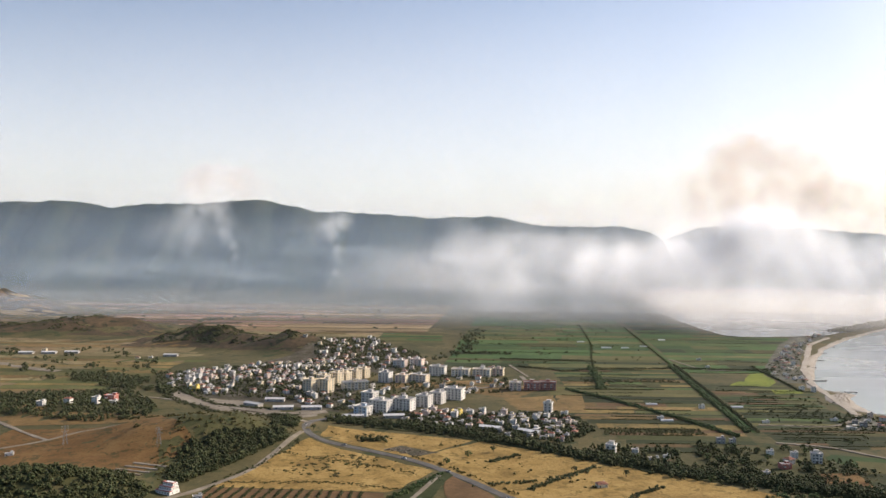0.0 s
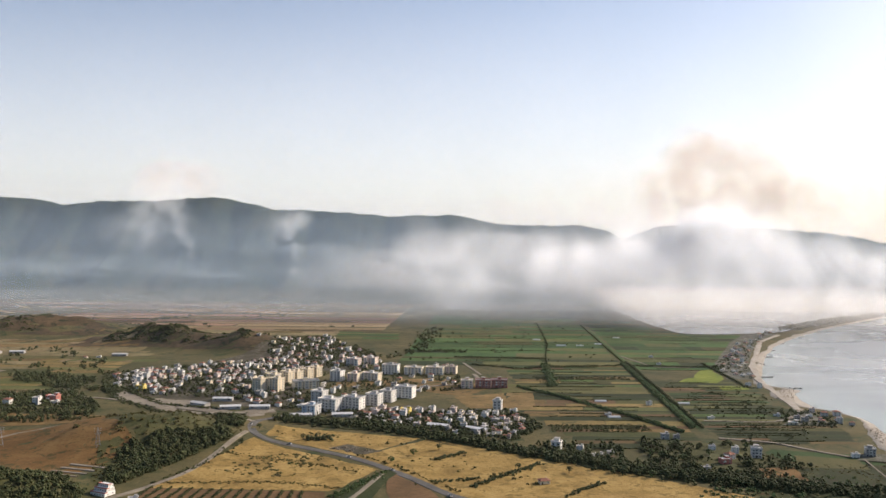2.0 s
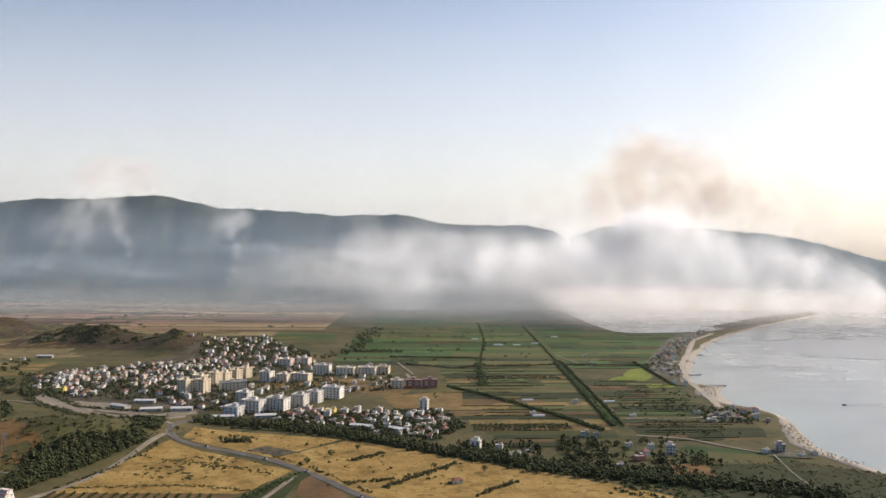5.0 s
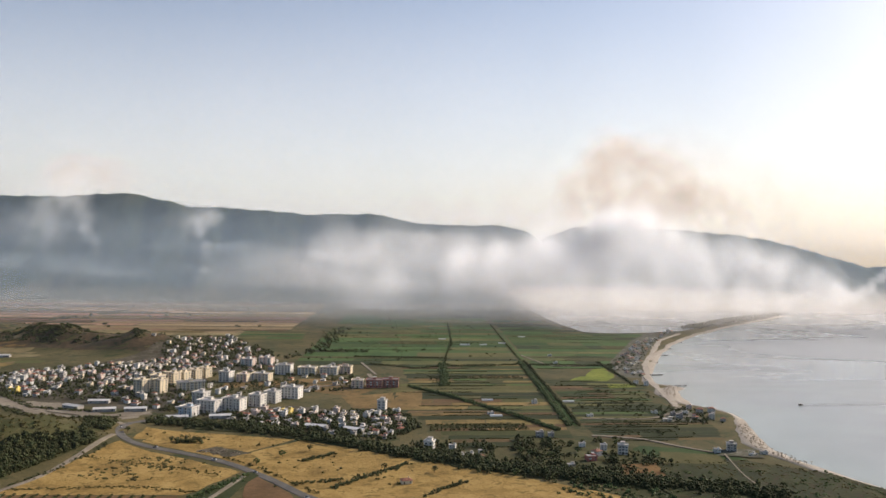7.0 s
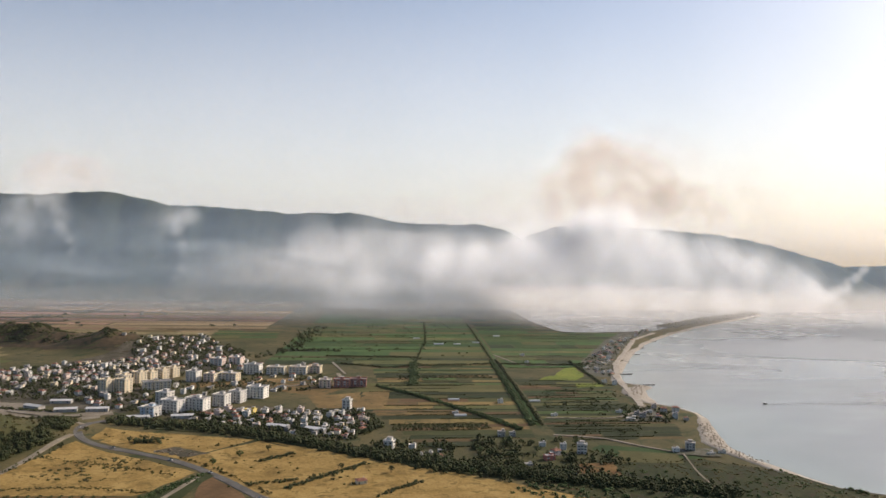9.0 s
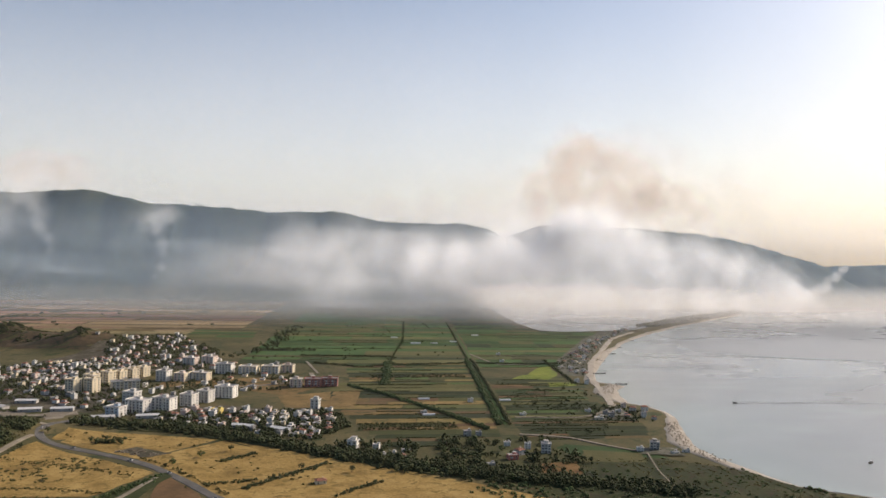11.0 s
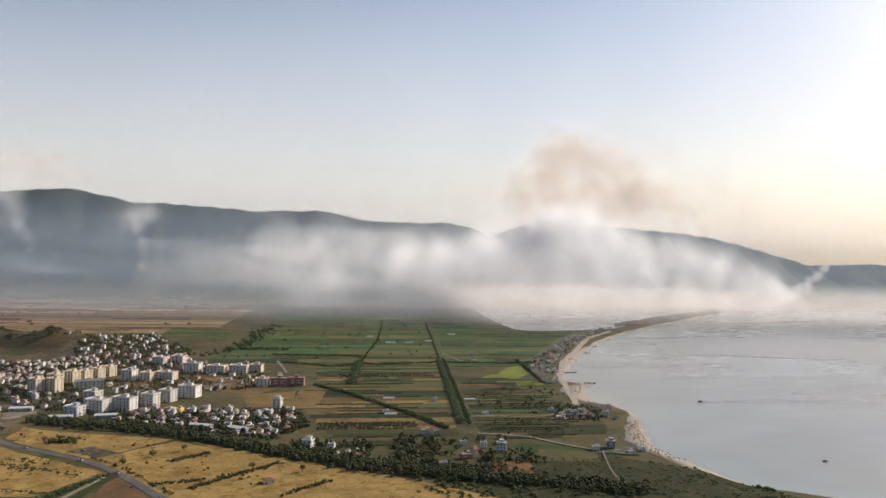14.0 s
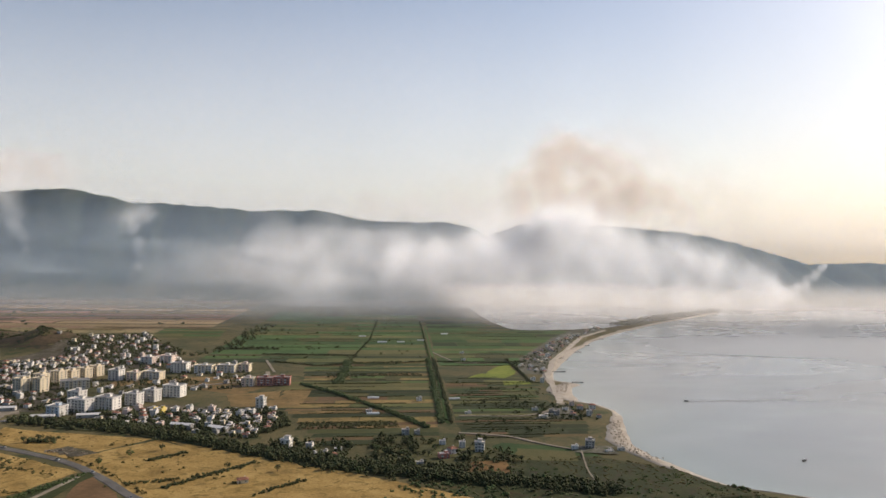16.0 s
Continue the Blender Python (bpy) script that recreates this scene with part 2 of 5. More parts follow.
M["sheet"] = plaster("white_sheeting", (0.6, 0.58, 0.54), rough=0.5)
m, nt, b, _ = nodes_of("window_glass")
b.inputs["Base Color"].default_value = (0.05, 0.06, 0.07, 1)
b.inputs["Roughness"].default_value = 0.12
M["glass"] = m
m, nt, b, _ = nodes_of("galvanised_steel")
b.inputs["Base Color"].default_value = (0.42, 0.43, 0.44, 1)
b.inputs["Roughness"].default_value, b.inputs["Metallic"].default_value = 0.5, 0.7
M["steel"] = m
m, nt, b, _ = nodes_of("sea_water")
p = place_of(nt)
f = noise_fac(nt, p, 0.0016, 4, 0.55, 0.6, (0.7, 1.4, 1.0))
att = nt.nodes.new("ShaderNodeAttribute")
att.attribute_name = "shallow"
# offshore colour; its paler noise patches paint in streaks of gloss
deep_gloss = ramp(nt, f, [(0.38, (0.19, 0.2, 0.196)), (0.5, (0.24, 0.248, 0.24)), (0.6, (0.34, 0.345, 0.33))])
nt.links.new(mix(nt, "MIX", maths(nt, "MULTIPLY", att.outputs["Fac"], 0.6), deep_gloss, (0.3, 0.36, 0.32)), b.inputs["Base Color"])
nt.links.new(smooth(nt, f, 0.4, 0.6, 0.14, 0.34), b.inputs["Roughness"])
b.inputs["IOR"].default_value = 1.33
bump(nt, b, noise_fac(nt, p, 0.35, 5, 0.65, 0.2, (1.0, 1.7, 1.0)), 0.05, 0.2)
M["water"] = m


# ---- shape of the land ----
def wave(x, y, s, seed=0.0):
    return noise.fractal(Vector((x * s + seed, y * s - seed, seed * 0.37)), 1.0, 2.0, 4)


COAST_Y = (-1500, 250, 340, 400, 430, 465, 500, 540, 570, 610, 670, 695, 715, 735, 770, 805, 825, 850, 895, 975, 1070, 1195, 1320, 1412, 1502, 1600, 1640, 1760)
COAST_X = (2600, 900, 640, 510, 455, 405, 393, 384, 384, 396, 414, 415, 411, 397, 401, 412, 428, 408, 417, 453, 501, 570, 664, 745, 828, 932, 972, 1095)


def coast(y):
    return float(np.interp(y, COAST_Y, COAST_X)) + 3.0 * wave(3.3, y, 0.02, 4.0)


# centre x, y; half widths; height; turn in degrees
HILLS = (
    (-186, 606, 62, 42, 17, 18), (-238, 466, 46, 30, 12, -10), (-560, 1320, 95, 50, 22, 5), (-340, 1170, 75, 40, 26, -12),
    (-210, 1110, 62, 38, 22, -18), (-900, 1640, 110, 70, 40, 0), (-680, 1260, 80, 45, 14, 10), (-330, 700, 70, 60, 6, 0),
)


def hills(x, y):
    h = 0.0
    for cx, cy, rx, ry, top, turn in HILLS:
        c, s = math.cos(radians(turn)), math.sin(radians(turn))
        dx, dy = x - cx, y - cy
        u, v = (c * dx + s * dy) / rx, (-s * dx + c * dy) / ry
        q = u * u + v * v
        if q < 9:
            h += top * math.exp(-q * 0.9) * (1 + 0.35 * wave(x, y, 0.03, 2.0))
    return h


def land(x, y):
    return 2.0 + hills(x, y) + 0.25 * wave(x, y, 0.02, 7.0)


def mesh_from(name, verts, faces, mats, flat=True):
    me = bpy.data.meshes.new(name)
    me.from_pydata([tuple(v) for v in verts], [], faces)
    for m in mats if isinstance(mats, (list, tuple)) else [mats]:
        me.materials.append(m)
    if not flat:
        me.polygons.foreach_set("use_smooth", [True] * len(me.polygons))
    me.update()
    return me


def grid(nu, nv, fn):
    """A sheet of nu x nv quads from fn(i, j) -> point."""
    verts = [fn(i, j) for j in range(nv + 1) for i in range(nu + 1)]
    faces = [(j * (nu + 1) + i, j * (nu + 1) + i + 1, (j + 1) * (nu + 1) + i + 1, (j + 1) * (nu + 1) + i) for j in range(nv) for i in range(nu)]
    return verts, faces


def structure(name, me, label, category):
    return tagged(new(name, me), label, category, kind="structure")


# one sheet of ground, its columns counted inland from the shoreline
OFF = [26, 9, 3, 0, -4, -10, -18, -30] + [-30 - 13 * k for k in range(1, 80)] + [-1100 - 70 * k for k in range(0, 34)]
ROWS_Y = [-1500, -900, -400, 0, 200, 300, 360] + [400 + 9 * k for k in range(0, 110)] + [1400 + 25 * k for k in range(0, 52)]


def ground_at(i, j):
    y = ROWS_Y[j]
    x = coast(y) + OFF[i]
    d = -OFF[i]
    if d <= 0:
        return (x, y, -0.1 + d * 0.12)
    z = land(x, y)
    return (x, y, z * min(1.0, d / 18.0) ** 0.7)


v, f = grid(len(OFF) - 1, len(ROWS_Y) - 1, ground_at)
structure("ground", mesh_from("ground", v, [q[::-1] for q in f], M["ground"], flat=False), "dry coastal plain of grass and bare soil", "ground")
# the sea, its columns counted outwards from the shoreline; shallow says how near the bottom is
SEA_OFF = [-14, 4, 12, 25, 45, 80, 140, 240, 420, 800, 1600, 3000]
SEA_Y = [-1500, -900, -300, 100, 250, 340] + [380 + 14 * k for k in range(100)] + [1800, 1900, 2100, 2600, 3600]
v, f = grid(len(SEA_OFF) - 1, len(SEA_Y) - 1, lambda i, j: (coast(SEA_Y[j]) + SEA_OFF[i], SEA_Y[j], 0.0))
water_me = mesh_from("water", v, f, M["water"], flat=False)
shallow = water_me.attributes.new("shallow", "FLOAT", "POINT")
for k in range(len(v)):
    shallow.data[k].value = math.exp(-max(0.0, SEA_OFF[k % len(SEA_OFF)]) / 55.0)
structure("water", water_me, "calm grey-green sea of the bay", "sea")


def ribbon(path, half, lift, mat, name, label, category, bank=0.25, wander=0.0):
    """A strip laid over the ground along a polyline, with a shallow edge."""
    pts = []
    for (ax, ay), (bx, by) in zip(path, path[1:]):
        n = max(1, int(math.hypot(bx - ax, by - ay) / 6))
        pts += [(ax + (bx - ax) * k / n, ay + (by - ay) * k / n) for k in range(n)]
    pts.append(path[-1])
    for _ in range(3):
        pts = [pts[0]] + [((a[0] + 2 * b[0] + c[0]) / 4, (a[1] + 2 * b[1] + c[1]) / 4) for a, b, c in zip(pts, pts[1:], pts[2:])] + [pts[-1]]
    verts, faces = [], []
    for k, (x, y) in enumerate(pts):
        a, b = pts[max(0, k - 1)], pts[min(len(pts) - 1, k + 1)]
        l = math.hypot(b[0] - a[0], b[1] - a[1]) or 1
        nx, ny = -(b[1] - a[1]) / l, (b[0] - a[0]) / l
        w = half * (1 + wander * wave(x, y, 0.05, 1.0))
        for s, dz in ((-w - bank, -0.5), (-w, lift), (0, lift + 0.05), (w, lift), (w + bank, -0.5)):
            px, py = x + nx * s, y + ny * s
            verts.append((px, py, land(px, py) + dz))
        if k:
            q = (k - 1) * 5
            faces += [(q + i, q + i + 1, q + i + 6, q + i + 5) for i in range(4)]
    return structure(name, mesh_from(name, verts, [q[::-1] for q in faces], mat), label, category)


HIGHWAY = [(140, 380), (90, 430), (41, 466), (19, 500), (-3, 529), (-24, 551), (-57, 575), (-80, 589), (-98, 603), (-106, 622), (-108, 645), (-100, 668), (-80, 690), (-60, 735)]
ribbon(HIGHWAY, 2.9, 0.22, M["asphalt"], "road", "grey two-lane asphalt road across the fields", "road", bank=1.2)
ribbon([(-106, 612), (-112, 580), (-123, 513), (-143, 473), (-180, 420)], 1.8, 0.5, M["gravel"], "lane", "pale unpaved lane below the wooded hill", "lane", wander=0.2)
ribbon([(0, 512), (-15, 464), (-40, 400)], 1.5, 0.5, M["gravel"], "lane", "pale field track beside the ditch", "lane", wander=0.2)
ribbon([(-108, 645), (-150, 690), (-230, 735), (-330, 760)], 2.4, 0.5, M["gravel"], "lane", "pale dusty street into the town", "lane", wander=0.3)
ribbon([(252, 640), (258, 690), (291, 990), (333, 1395)], 1.6, 0.25, M["green"], "lane", "grassy farm track along the tree-lined canal", "lane", wander=0.2)
ribbon([(266, 668), (327, 665), (351, 684), (377, 720)], 1.8, 0.5, M["gravel"], "lane", "pale track to the beach houses", "lane", wander=0.2)
ribbon([(335, 546), (322, 495), (318, 455)], 0.6, 0.9, M["gravel"], "lane", "narrow path through the shore scrub", "lane", wander=0.3)
ribbon([(372, 715), (384, 765), (391, 800), (399, 843), (407, 878), (425, 925), (444, 981), (494, 1083), (570, 1240), (650, 1345)], 3.4, 0.5, M["sand"], "lane", "pale sandy road along the shore", "lane", wander=0.5)
ribbon([(84, 990), (90, 950), (98, 900)], 1.5, 0.5, M["gravel"], "lane", "pale street at the edge of the blocks", "lane", wander=0.2)
ribbon([(300, 1060), (308, 1010), (318, 965), (372, 967)], 1.2, 0.5, M["gravel"], "lane", "pale farm track across the green plain", "lane", wander=0.2)
ribbon([(255, 606), (293, 594), (309, 573), (334, 548), (352, 545)], 1.7, 0.7, M["gravel"], "lane", "pale track to the seaside buildings", "lane", wander=0.2)
ribbon([(90, 905), (94, 860), (120, 840), (60, 835), (-20, 800)], 2.2, 0.5, M["gravel"], "lane", "pale street between the apartment blocks", "lane", wander=0.2)
ribbon([(-345, 535), (-308, 562), (-287, 579), (-262, 612), (-232, 640), (-205, 668)], 1.5, 0.5, M["gravel"], "lane", "pale dirt track over the brown slope", "lane", wander=0.3)
ribbon([(-365, 645), (-330, 618), (-287, 581)], 1.5, 0.5, M["gravel"], "lane", "pale farm track joining the dirt track", "lane", wander=0.3)

ribbon([(-600, 985), (-529, 955), (-487, 927), (-455, 909), (-432, 900)], 5.5, 0.45, M["gravel"], "stream_bed", "pale dry stream bed across the plain", "stream bed", bank=1.5, wander=0.9)
ribbon([(-275, 800), (-261, 782), (-243, 752), (-219, 728), (-192, 700), (-163, 684), (-126, 690), (-100, 700)], 6.5, 0.45, M["gravel"], "stream_bed", "pale dry stream bed winding past the town", "stream bed", bank=1.5, wander=1.3)

# beach along the shoreline
ys = [395 + 4 * k for k in range(340)]


def beach_at(i, j):
    y = ys[j]
    wide = 11 + 5 * wave(1.0, y, 0.03, 9.0) + 16 * math.exp(-((y - 790) / 35) ** 2) + 8 * math.exp(-((y - 585) / 55) ** 2) - 7 * math.exp(-((y - 685) / 30) ** 2)
    if y > 1100:
        wide *= 0.7
    d = (-1.0, 3.0, 0.55 * wide, wide, wide + 1.0)[i]
    x = coast(y) - d
    g = 2.0 * min(1.0, max(0.0, d) / 18.0) ** 0.7 + 0.25 * wave(x, y, 0.02, 7.0)
    return (x, y, (0.02, g + 0.35, g + 0.4, g + 0.4, g - 0.5)[i])


v, f = grid(4, len(ys) - 1, beach_at)
structure("beach", mesh_from("beach", v, f, M["sand"], flat=False), "pale sand and shingle beach along the bay", "beach")


# ---- mountains behind the plain ----
CREST_X = (-3400, -2400, -1900, -1300, -1092, -967, -892, -776, -640, -540, -427, -393, -228, -44, 165, 262, 390, 505, 600, 652)
CREST_Z = (240, 290, 250, 262, 268, 249, 262, 263, 272, 279, 256, 247, 242, 231, 236, 212, 210, 214, 198, 172)


def range_mesh(x0, x1, foot, crest_y, back, top, seed, nu=300, nv=54):
    def at(i, j):
        x = x0 + (x1 - x0) * i / nu
        t = j / nv
        y = foot + (back - foot) * t
        rise = min(1.0, max(0.0, (y - foot) / (crest_y - foot)))
        z = top(x)
        spur = abs(wave(x, y * 0.35, 0.008, seed))
        gully = abs(wave(x, y * 0.6, 0.025, seed + 3))
        shape = rise ** 1.25
        body = shape * (1 - 0.55 * spur * (1 - rise)) - 0.08 * gully * rise * (1 - rise) * 2
        if y > crest_y:
            body = 1 - 0.8 * (y - crest_y) / (back - crest_y)
        return (x, y + 30 * wave(x, 0, 0.01, seed + 1) * rise, max(-1.0, z * body + 4.0 * wave(x, y, 0.03, seed + 2) * rise))
    return grid(nu, nv, at)


v, f = range_mesh(-3400, 760, 1970, 2350, 2900, lambda x: float(np.interp(x, CREST_X + (760,), CREST_Z + (60,))), 1.0)
structure("mountain_ridge", mesh_from("mountain_ridge", v, f, M["forest"], flat=False), "long scrub-covered mountain ridge behind the plain", "mountain")
v, f = range_mesh(520, 1800, 1990, 2360, 2800, lambda x: float(np.interp(x, (520, 600, 655, 752, 840, 900, 1100, 1250, 1391, 1508, 1705, 1800), (0, 90, 176, 213, 219, 215, 212, 203, 187, 161, 108, 30))), 5.0, nu=160)
structure("mountain_spur", mesh_from("mountain_spur", v, f, M["forest"], flat=False), "scrub-covered mountain spur falling to the bay", "mountain")
v, f = range_mesh(1480, 4200, 1960, 2330, 2900, lambda x: float(np.interp(x, (1480, 1560, 1680, 1760, 1985, 2300, 3000, 4200), (0, 40, 104, 112, 118, 110, 90, 40))), 8.0, nu=160)
structure("headland", mesh_from("headland", v, f, M["forest"], flat=False), "dark wooded headland across the bay", "mountain")


# ---- fields ----
def field(corners, mat, label, category="field", lift=0.12, cell=14, ragged=1.2):
    """A field: four corners in turn, its sheet following the ground."""
    (ax, ay), (bx, by), (cx, cy), (dx, dy) = corners
    nu = max(1, min(14, int(math.hypot(bx - ax, by - ay) / cell)))
    nv = max(1, min(14, int(math.hypot(dx - ax, dy - ay) / cell)))

    def at(i, j):
        s, t = i / nu, j / nv
        x = (ax * (1 - s) + bx * s) * (1 - t) + (dx * (1 - s) + cx * s) * t
        y = (ay * (1 - s) + by * s) * (1 - t) + (dy * (1 - s) + cy * s) * t
        x, y = x + ragged * 2 * wave(x, y, 0.06, 3.0), y + ragged * wave(x, y, 0.06, 6.0)
        return (x, y, land(x, y) + lift)
    v, f = grid(nu, nv, at)
    return structure("field", mesh_from("field", v, f, mat, flat=False), label, category)


field([(-20, 552), (60, 440), (225, 425), (30, 600)], M["gold"], "dry golden grass field beside the road", cell=10)
field([(215, 420), (262, 428), (165, 508), (24, 606)], M["gold"], "dry golden grass field below the creek", lift=0.2, cell=8)
M["shore_green"] = earthy("shore_herbage", (0.016, 0.024, 0.008), (0.03, 0.038, 0.012), (0.06, 0.058, 0.02), big=0.03, small=0.2, patch=(0.045, 0.034, 0.018))
field([(262, 432), (408, 436), (384, 493), (250, 500)], M["shore_green"], "rough green herbage behind the beach", lift=0.7, cell=6)
field([(250, 500), (384, 493), (342, 528), (262, 532)], M["shore_green"], "rough green herbage behind the beach", lift=0.7, cell=6)
field([(-92, 606), (-20, 553), (26, 604), (-90, 640)], M["gold"], "dry golden grass field below the town", cell=10)
field([(-136, 480), (-30, 474), (-3, 520), (-99, 596)], M["gold"], "golden dry field between lane and road", lift=0.16, cell=10)
field([(-28, 462), (-6, 460), (8, 512), (2, 520)], M["dark"], "strip of dark green reeds along a ditch", lift=0.3)
field([(4, 460), (50, 430), (22, 488), (4, 516)], M["brown"], "brown tilled field beside the road", lift=0.2)
field([(-145, 380), (-35, 380), (-32, 472), (-138, 480)], M["brown"], "brown soil between rows of vines", lift=0.2)
field([(308, 862), (354, 857), (366, 880), (332, 889)], M["lime"], "bright yellow-green crop field", lift=0.3, ragged=3.0)
field([(338, 887), (367, 880), (381, 951), (357, 936)], M["lime"], "bright yellow-green crop field", lift=0.32, ragged=3.0)
field([(339, 811), (371, 817), (378, 835), (345, 836)], M["lime"], "narrow yellow-green crop strip", lift=0.3)

rng = random.Random(5)
EDGES = []  # ends of the banks between crop strips


def canal_x(y):
    return 252 + (y - 650) * 0.1045


def farmland(y0, y1, left, right, palette, thick, splits, gap=1.2):
    """Strips of crops across the plain, each cut into a few fields."""
    y = y0
    while y < y1:
        h = rng.uniform(*thick)
        a, b = left(y + h / 2), right(y + h / 2)
        n = rng.randint(*splits)
        cuts = [a] + sorted(a + (b - a) * (k + rng.uniform(-0.3, 0.3)) / n for k in range(1, n)) + [b]
        for p, q in zip(cuts, cuts[1:]):
            if q - p > 6:
                mat, label = rng.choice(palette)
                t = rng.uniform(-0.02, 0.02) * (q - p)
                s = h * 0.1045
                field([(p, y), (q - gap, y + t), (q - gap + s, y + h - gap + t), (p + s, y + h - gap)], M[mat], label, lift=rng.uniform(0.08, 0.14))
        EDGES.append(((a, y), (b, y)))
        y += h


GREENS = [("green", "green crop field")] * 5 + [("olive", "dull green meadow strip")] * 2 + [("dark", "dark green crop strip")]
SHORE = [("olive", "dull green meadow strip")] * 4 + [("dark", "dark green crop strip")] * 4 + [("brown", "brown tilled field strip")] * 2 + [("green", "green crop field")] * 2
PLAIN = [("straw", "pale straw-coloured meadow")] * 6 + [("ochre", "ochre harvested field strip")] * 2 + [("olive", "dull green meadow strip")] * 2
MIXED = [("olive", "dull green meadow strip")] * 4 + [("ochre", "ochre harvested field strip")] * 2 + [("brown", "brown tilled field strip")] + [("dark", "dark green crop strip")] * 4 + [("green", "green crop field")] * 3
DRY = [("brown", "brown tilled field strip")] * 3 + [("ochre", "ochre harvested field strip")] * 3 + [("olive", "dull green meadow strip")] * 3 + [("dark", "dark green crop strip")] * 3
STUBBLE = [("tan", "pale stubble field on the far plain")] * 7 + [("brown", "dark ploughed field on the far plain")] + [("ochre", "ochre harvested field strip")] * 2
farmland(575, 700, lambda y: 150 - (y - 570) * 0.25, lambda y: canal_x(y) - 7, DRY, (9, 20), (1, 2))
farmland(700, 830, lambda y: 108, lambda y: canal_x(y) - 7, DRY, (8, 18), (1, 3))
farmland(830, 965, lambda y: 130, lambda y: canal_x(y) - 7, MIXED, (8, 17), (1, 3))
farmland(590, 860, lambda y: canal_x(y) + 8, lambda y: coast(y) - (32 if y < 650 else 38), SHORE, (6, 12), (1, 3))
farmland(945, 975, lambda y: canal_x(y) + 8, lambda y: coast(y) - 40, MIXED, (9, 14), (1, 3))
farmland(975, 1640, lambda y: 0 + (y - 975) * 0.1, lambda y: canal_x(y) - 5, GREENS, (16, 40), (2, 4))
farmland(975, 1370, lambda y: canal_x(y) + 6, lambda y: coast(y) - 45, GREENS, (16, 40), (2, 4))
farmland(1330, 1880, lambda y: -1300, lambda y: -30 + (y - 1330) * 0.1, STUBBLE, (22, 60), (3, 6), gap=4)
farmland(1210, 1330, lambda y: -100, lambda y: 0, MIXED, (14, 26), (1, 2))
farmland(980, 1185, lambda y: -900, lambda y: -285 - (y - 980) * 0.5, PLAIN, (16, 34), (3, 5), gap=1)
farmland(850, 980, lambda y: -640, lambda y: -318, PLAIN + DRY[3:9], (12, 26), (2, 4), gap=1)
farmland(640, 850, lambda y: -520, lambda y: -335, PLAIN + DRY[3:9], (12, 22), (1, 3), gap=1)
farmland(1210, 1330, lambda y: -470, lambda y: -330, PLAIN, (14, 26), (1, 2))
farmland(1270, 1335, lambda y: -330, lambda y: -100, PLAIN, (14, 26), (1, 3))

M["maquis"] = earthy("brown_maquis", (0.04, 0.036, 0.02), (0.085, 0.06, 0.034), (0.14, 0.095, 0.05), big=0.016, small=0.12, patch=(0.034, 0.04, 0.02))
field([(-455, 1120), (-250, 1085), (-215, 1200), (-430, 1260)], M["maquis"], "brown scrub-covered low hill", "hill", lift=0.3, cell=9)
field([(-290, 1080), (-120, 1035), (-105, 1150), (-240, 1195)], M["maquis"], "brown scrub-covered low hill", "hill", lift=0.35, cell=9)
field([(-790, 1210), (-450, 1240), (-440, 1350), (-760, 1400)], M["maquis"], "brown scrub-covered low hill", "hill", lift=0.3, cell=9)
field([(-1050, 1560), (-760, 1560), (-770, 1740), (-1050, 1740)], M["maquis"], "dark scrub-covered hill on the plain", "hill", lift=0.3, cell=9)
M["yard"] = earthy("dusty_yards", (0.045, 0.04, 0.025), (0.085, 0.072, 0.048), (0.16, 0.135, 0.1), big=0.05, small=0.4, patch=(0.06, 0.06, 0.03))
field([(-305, 890), (-262, 775), (-90, 700), (-80, 900)], M["yard"], "dusty yards and streets of the town", "yards", lift=0.1)
field([(-235, 960), (-180, 890), (-30, 940), (-110, 1250)], M["yard"], "dusty yards and streets of the town", "yards", lift=0.12)
field([(-80, 700), (60, 622), (108, 688), (16, 728)], M["yard"], "dusty yards between the houses", "yards", lift=0.11)
# lagoon behind the spit
LAGOON_Y = (1333, 1345, 1370, 1398, 1475, 1600, 1740, 1860)
LAGOON_X0 = (500, 480, 476, 474, 470, 476, 484, 490)
LAGOON_X1 = (540, 590, 655, 688, 762, 890, 1040, 1160)


def lagoon_at(i, j):
    y = 1333 + 527 * (j / 30) ** 1.3
    a, b_ = float(np.interp(y, LAGOON_Y, LAGOON_X0)), float(np.interp(y, LAGOON_Y, LAGOON_X1))
    x = a + (b_ - a) * i / 12
    return (x + 3 * wave(x, y, 0.02, 5.0), y, 3.0)


v, f = grid(12, 30, lagoon_at)
structure("lagoon", mesh_from("lagoon", v, f, M["water"], flat=False), "still pale lagoon behind the spit", "water")
farmland(1370, 1560, lambda y: canal_x(y) + 6, lambda y: 455, GREENS, (16, 40), (1, 3))


# ---- smoke of the mountain fires, and sheets of painted haze ----
def smoke(name, x0, x1, y, z0, z1, mat, label, bow=40.0, lean=30.0, seed=0.0, taper=1.0, drift=0.0):
    """A drifting layer of smoke, also used for painted haze: a billowing sheet, leaning back as it rises; taper lowers
    its top towards the right.
    """
    def at(i, j):
        s, t = i / 48, j / 18
        x = x0 + (x1 - x0) * s + drift * (t * t + 0.35 * math.sin(5 * t))
        top = z1 * (1 + (taper - 1) * s)
        return (x, y + bow * (2 * s - 1) ** 2 + lean * t + 14 * wave(x, t * 200, 0.006, seed), z0 + (top - z0) * t)
    v, f = grid(48, 18, at)
    me = mesh_from(name, v, f, mat, flat=False)
    uv = me.uv_layers.new(name="uv")
    for loop in me.loops:
        k = loop.vertex_index
        uv.data[loop.index].uv = ((k % 49) / 48, (k // 49) / 18)
    return tagged(new(name, me), label, "smoke", kind="stuff")


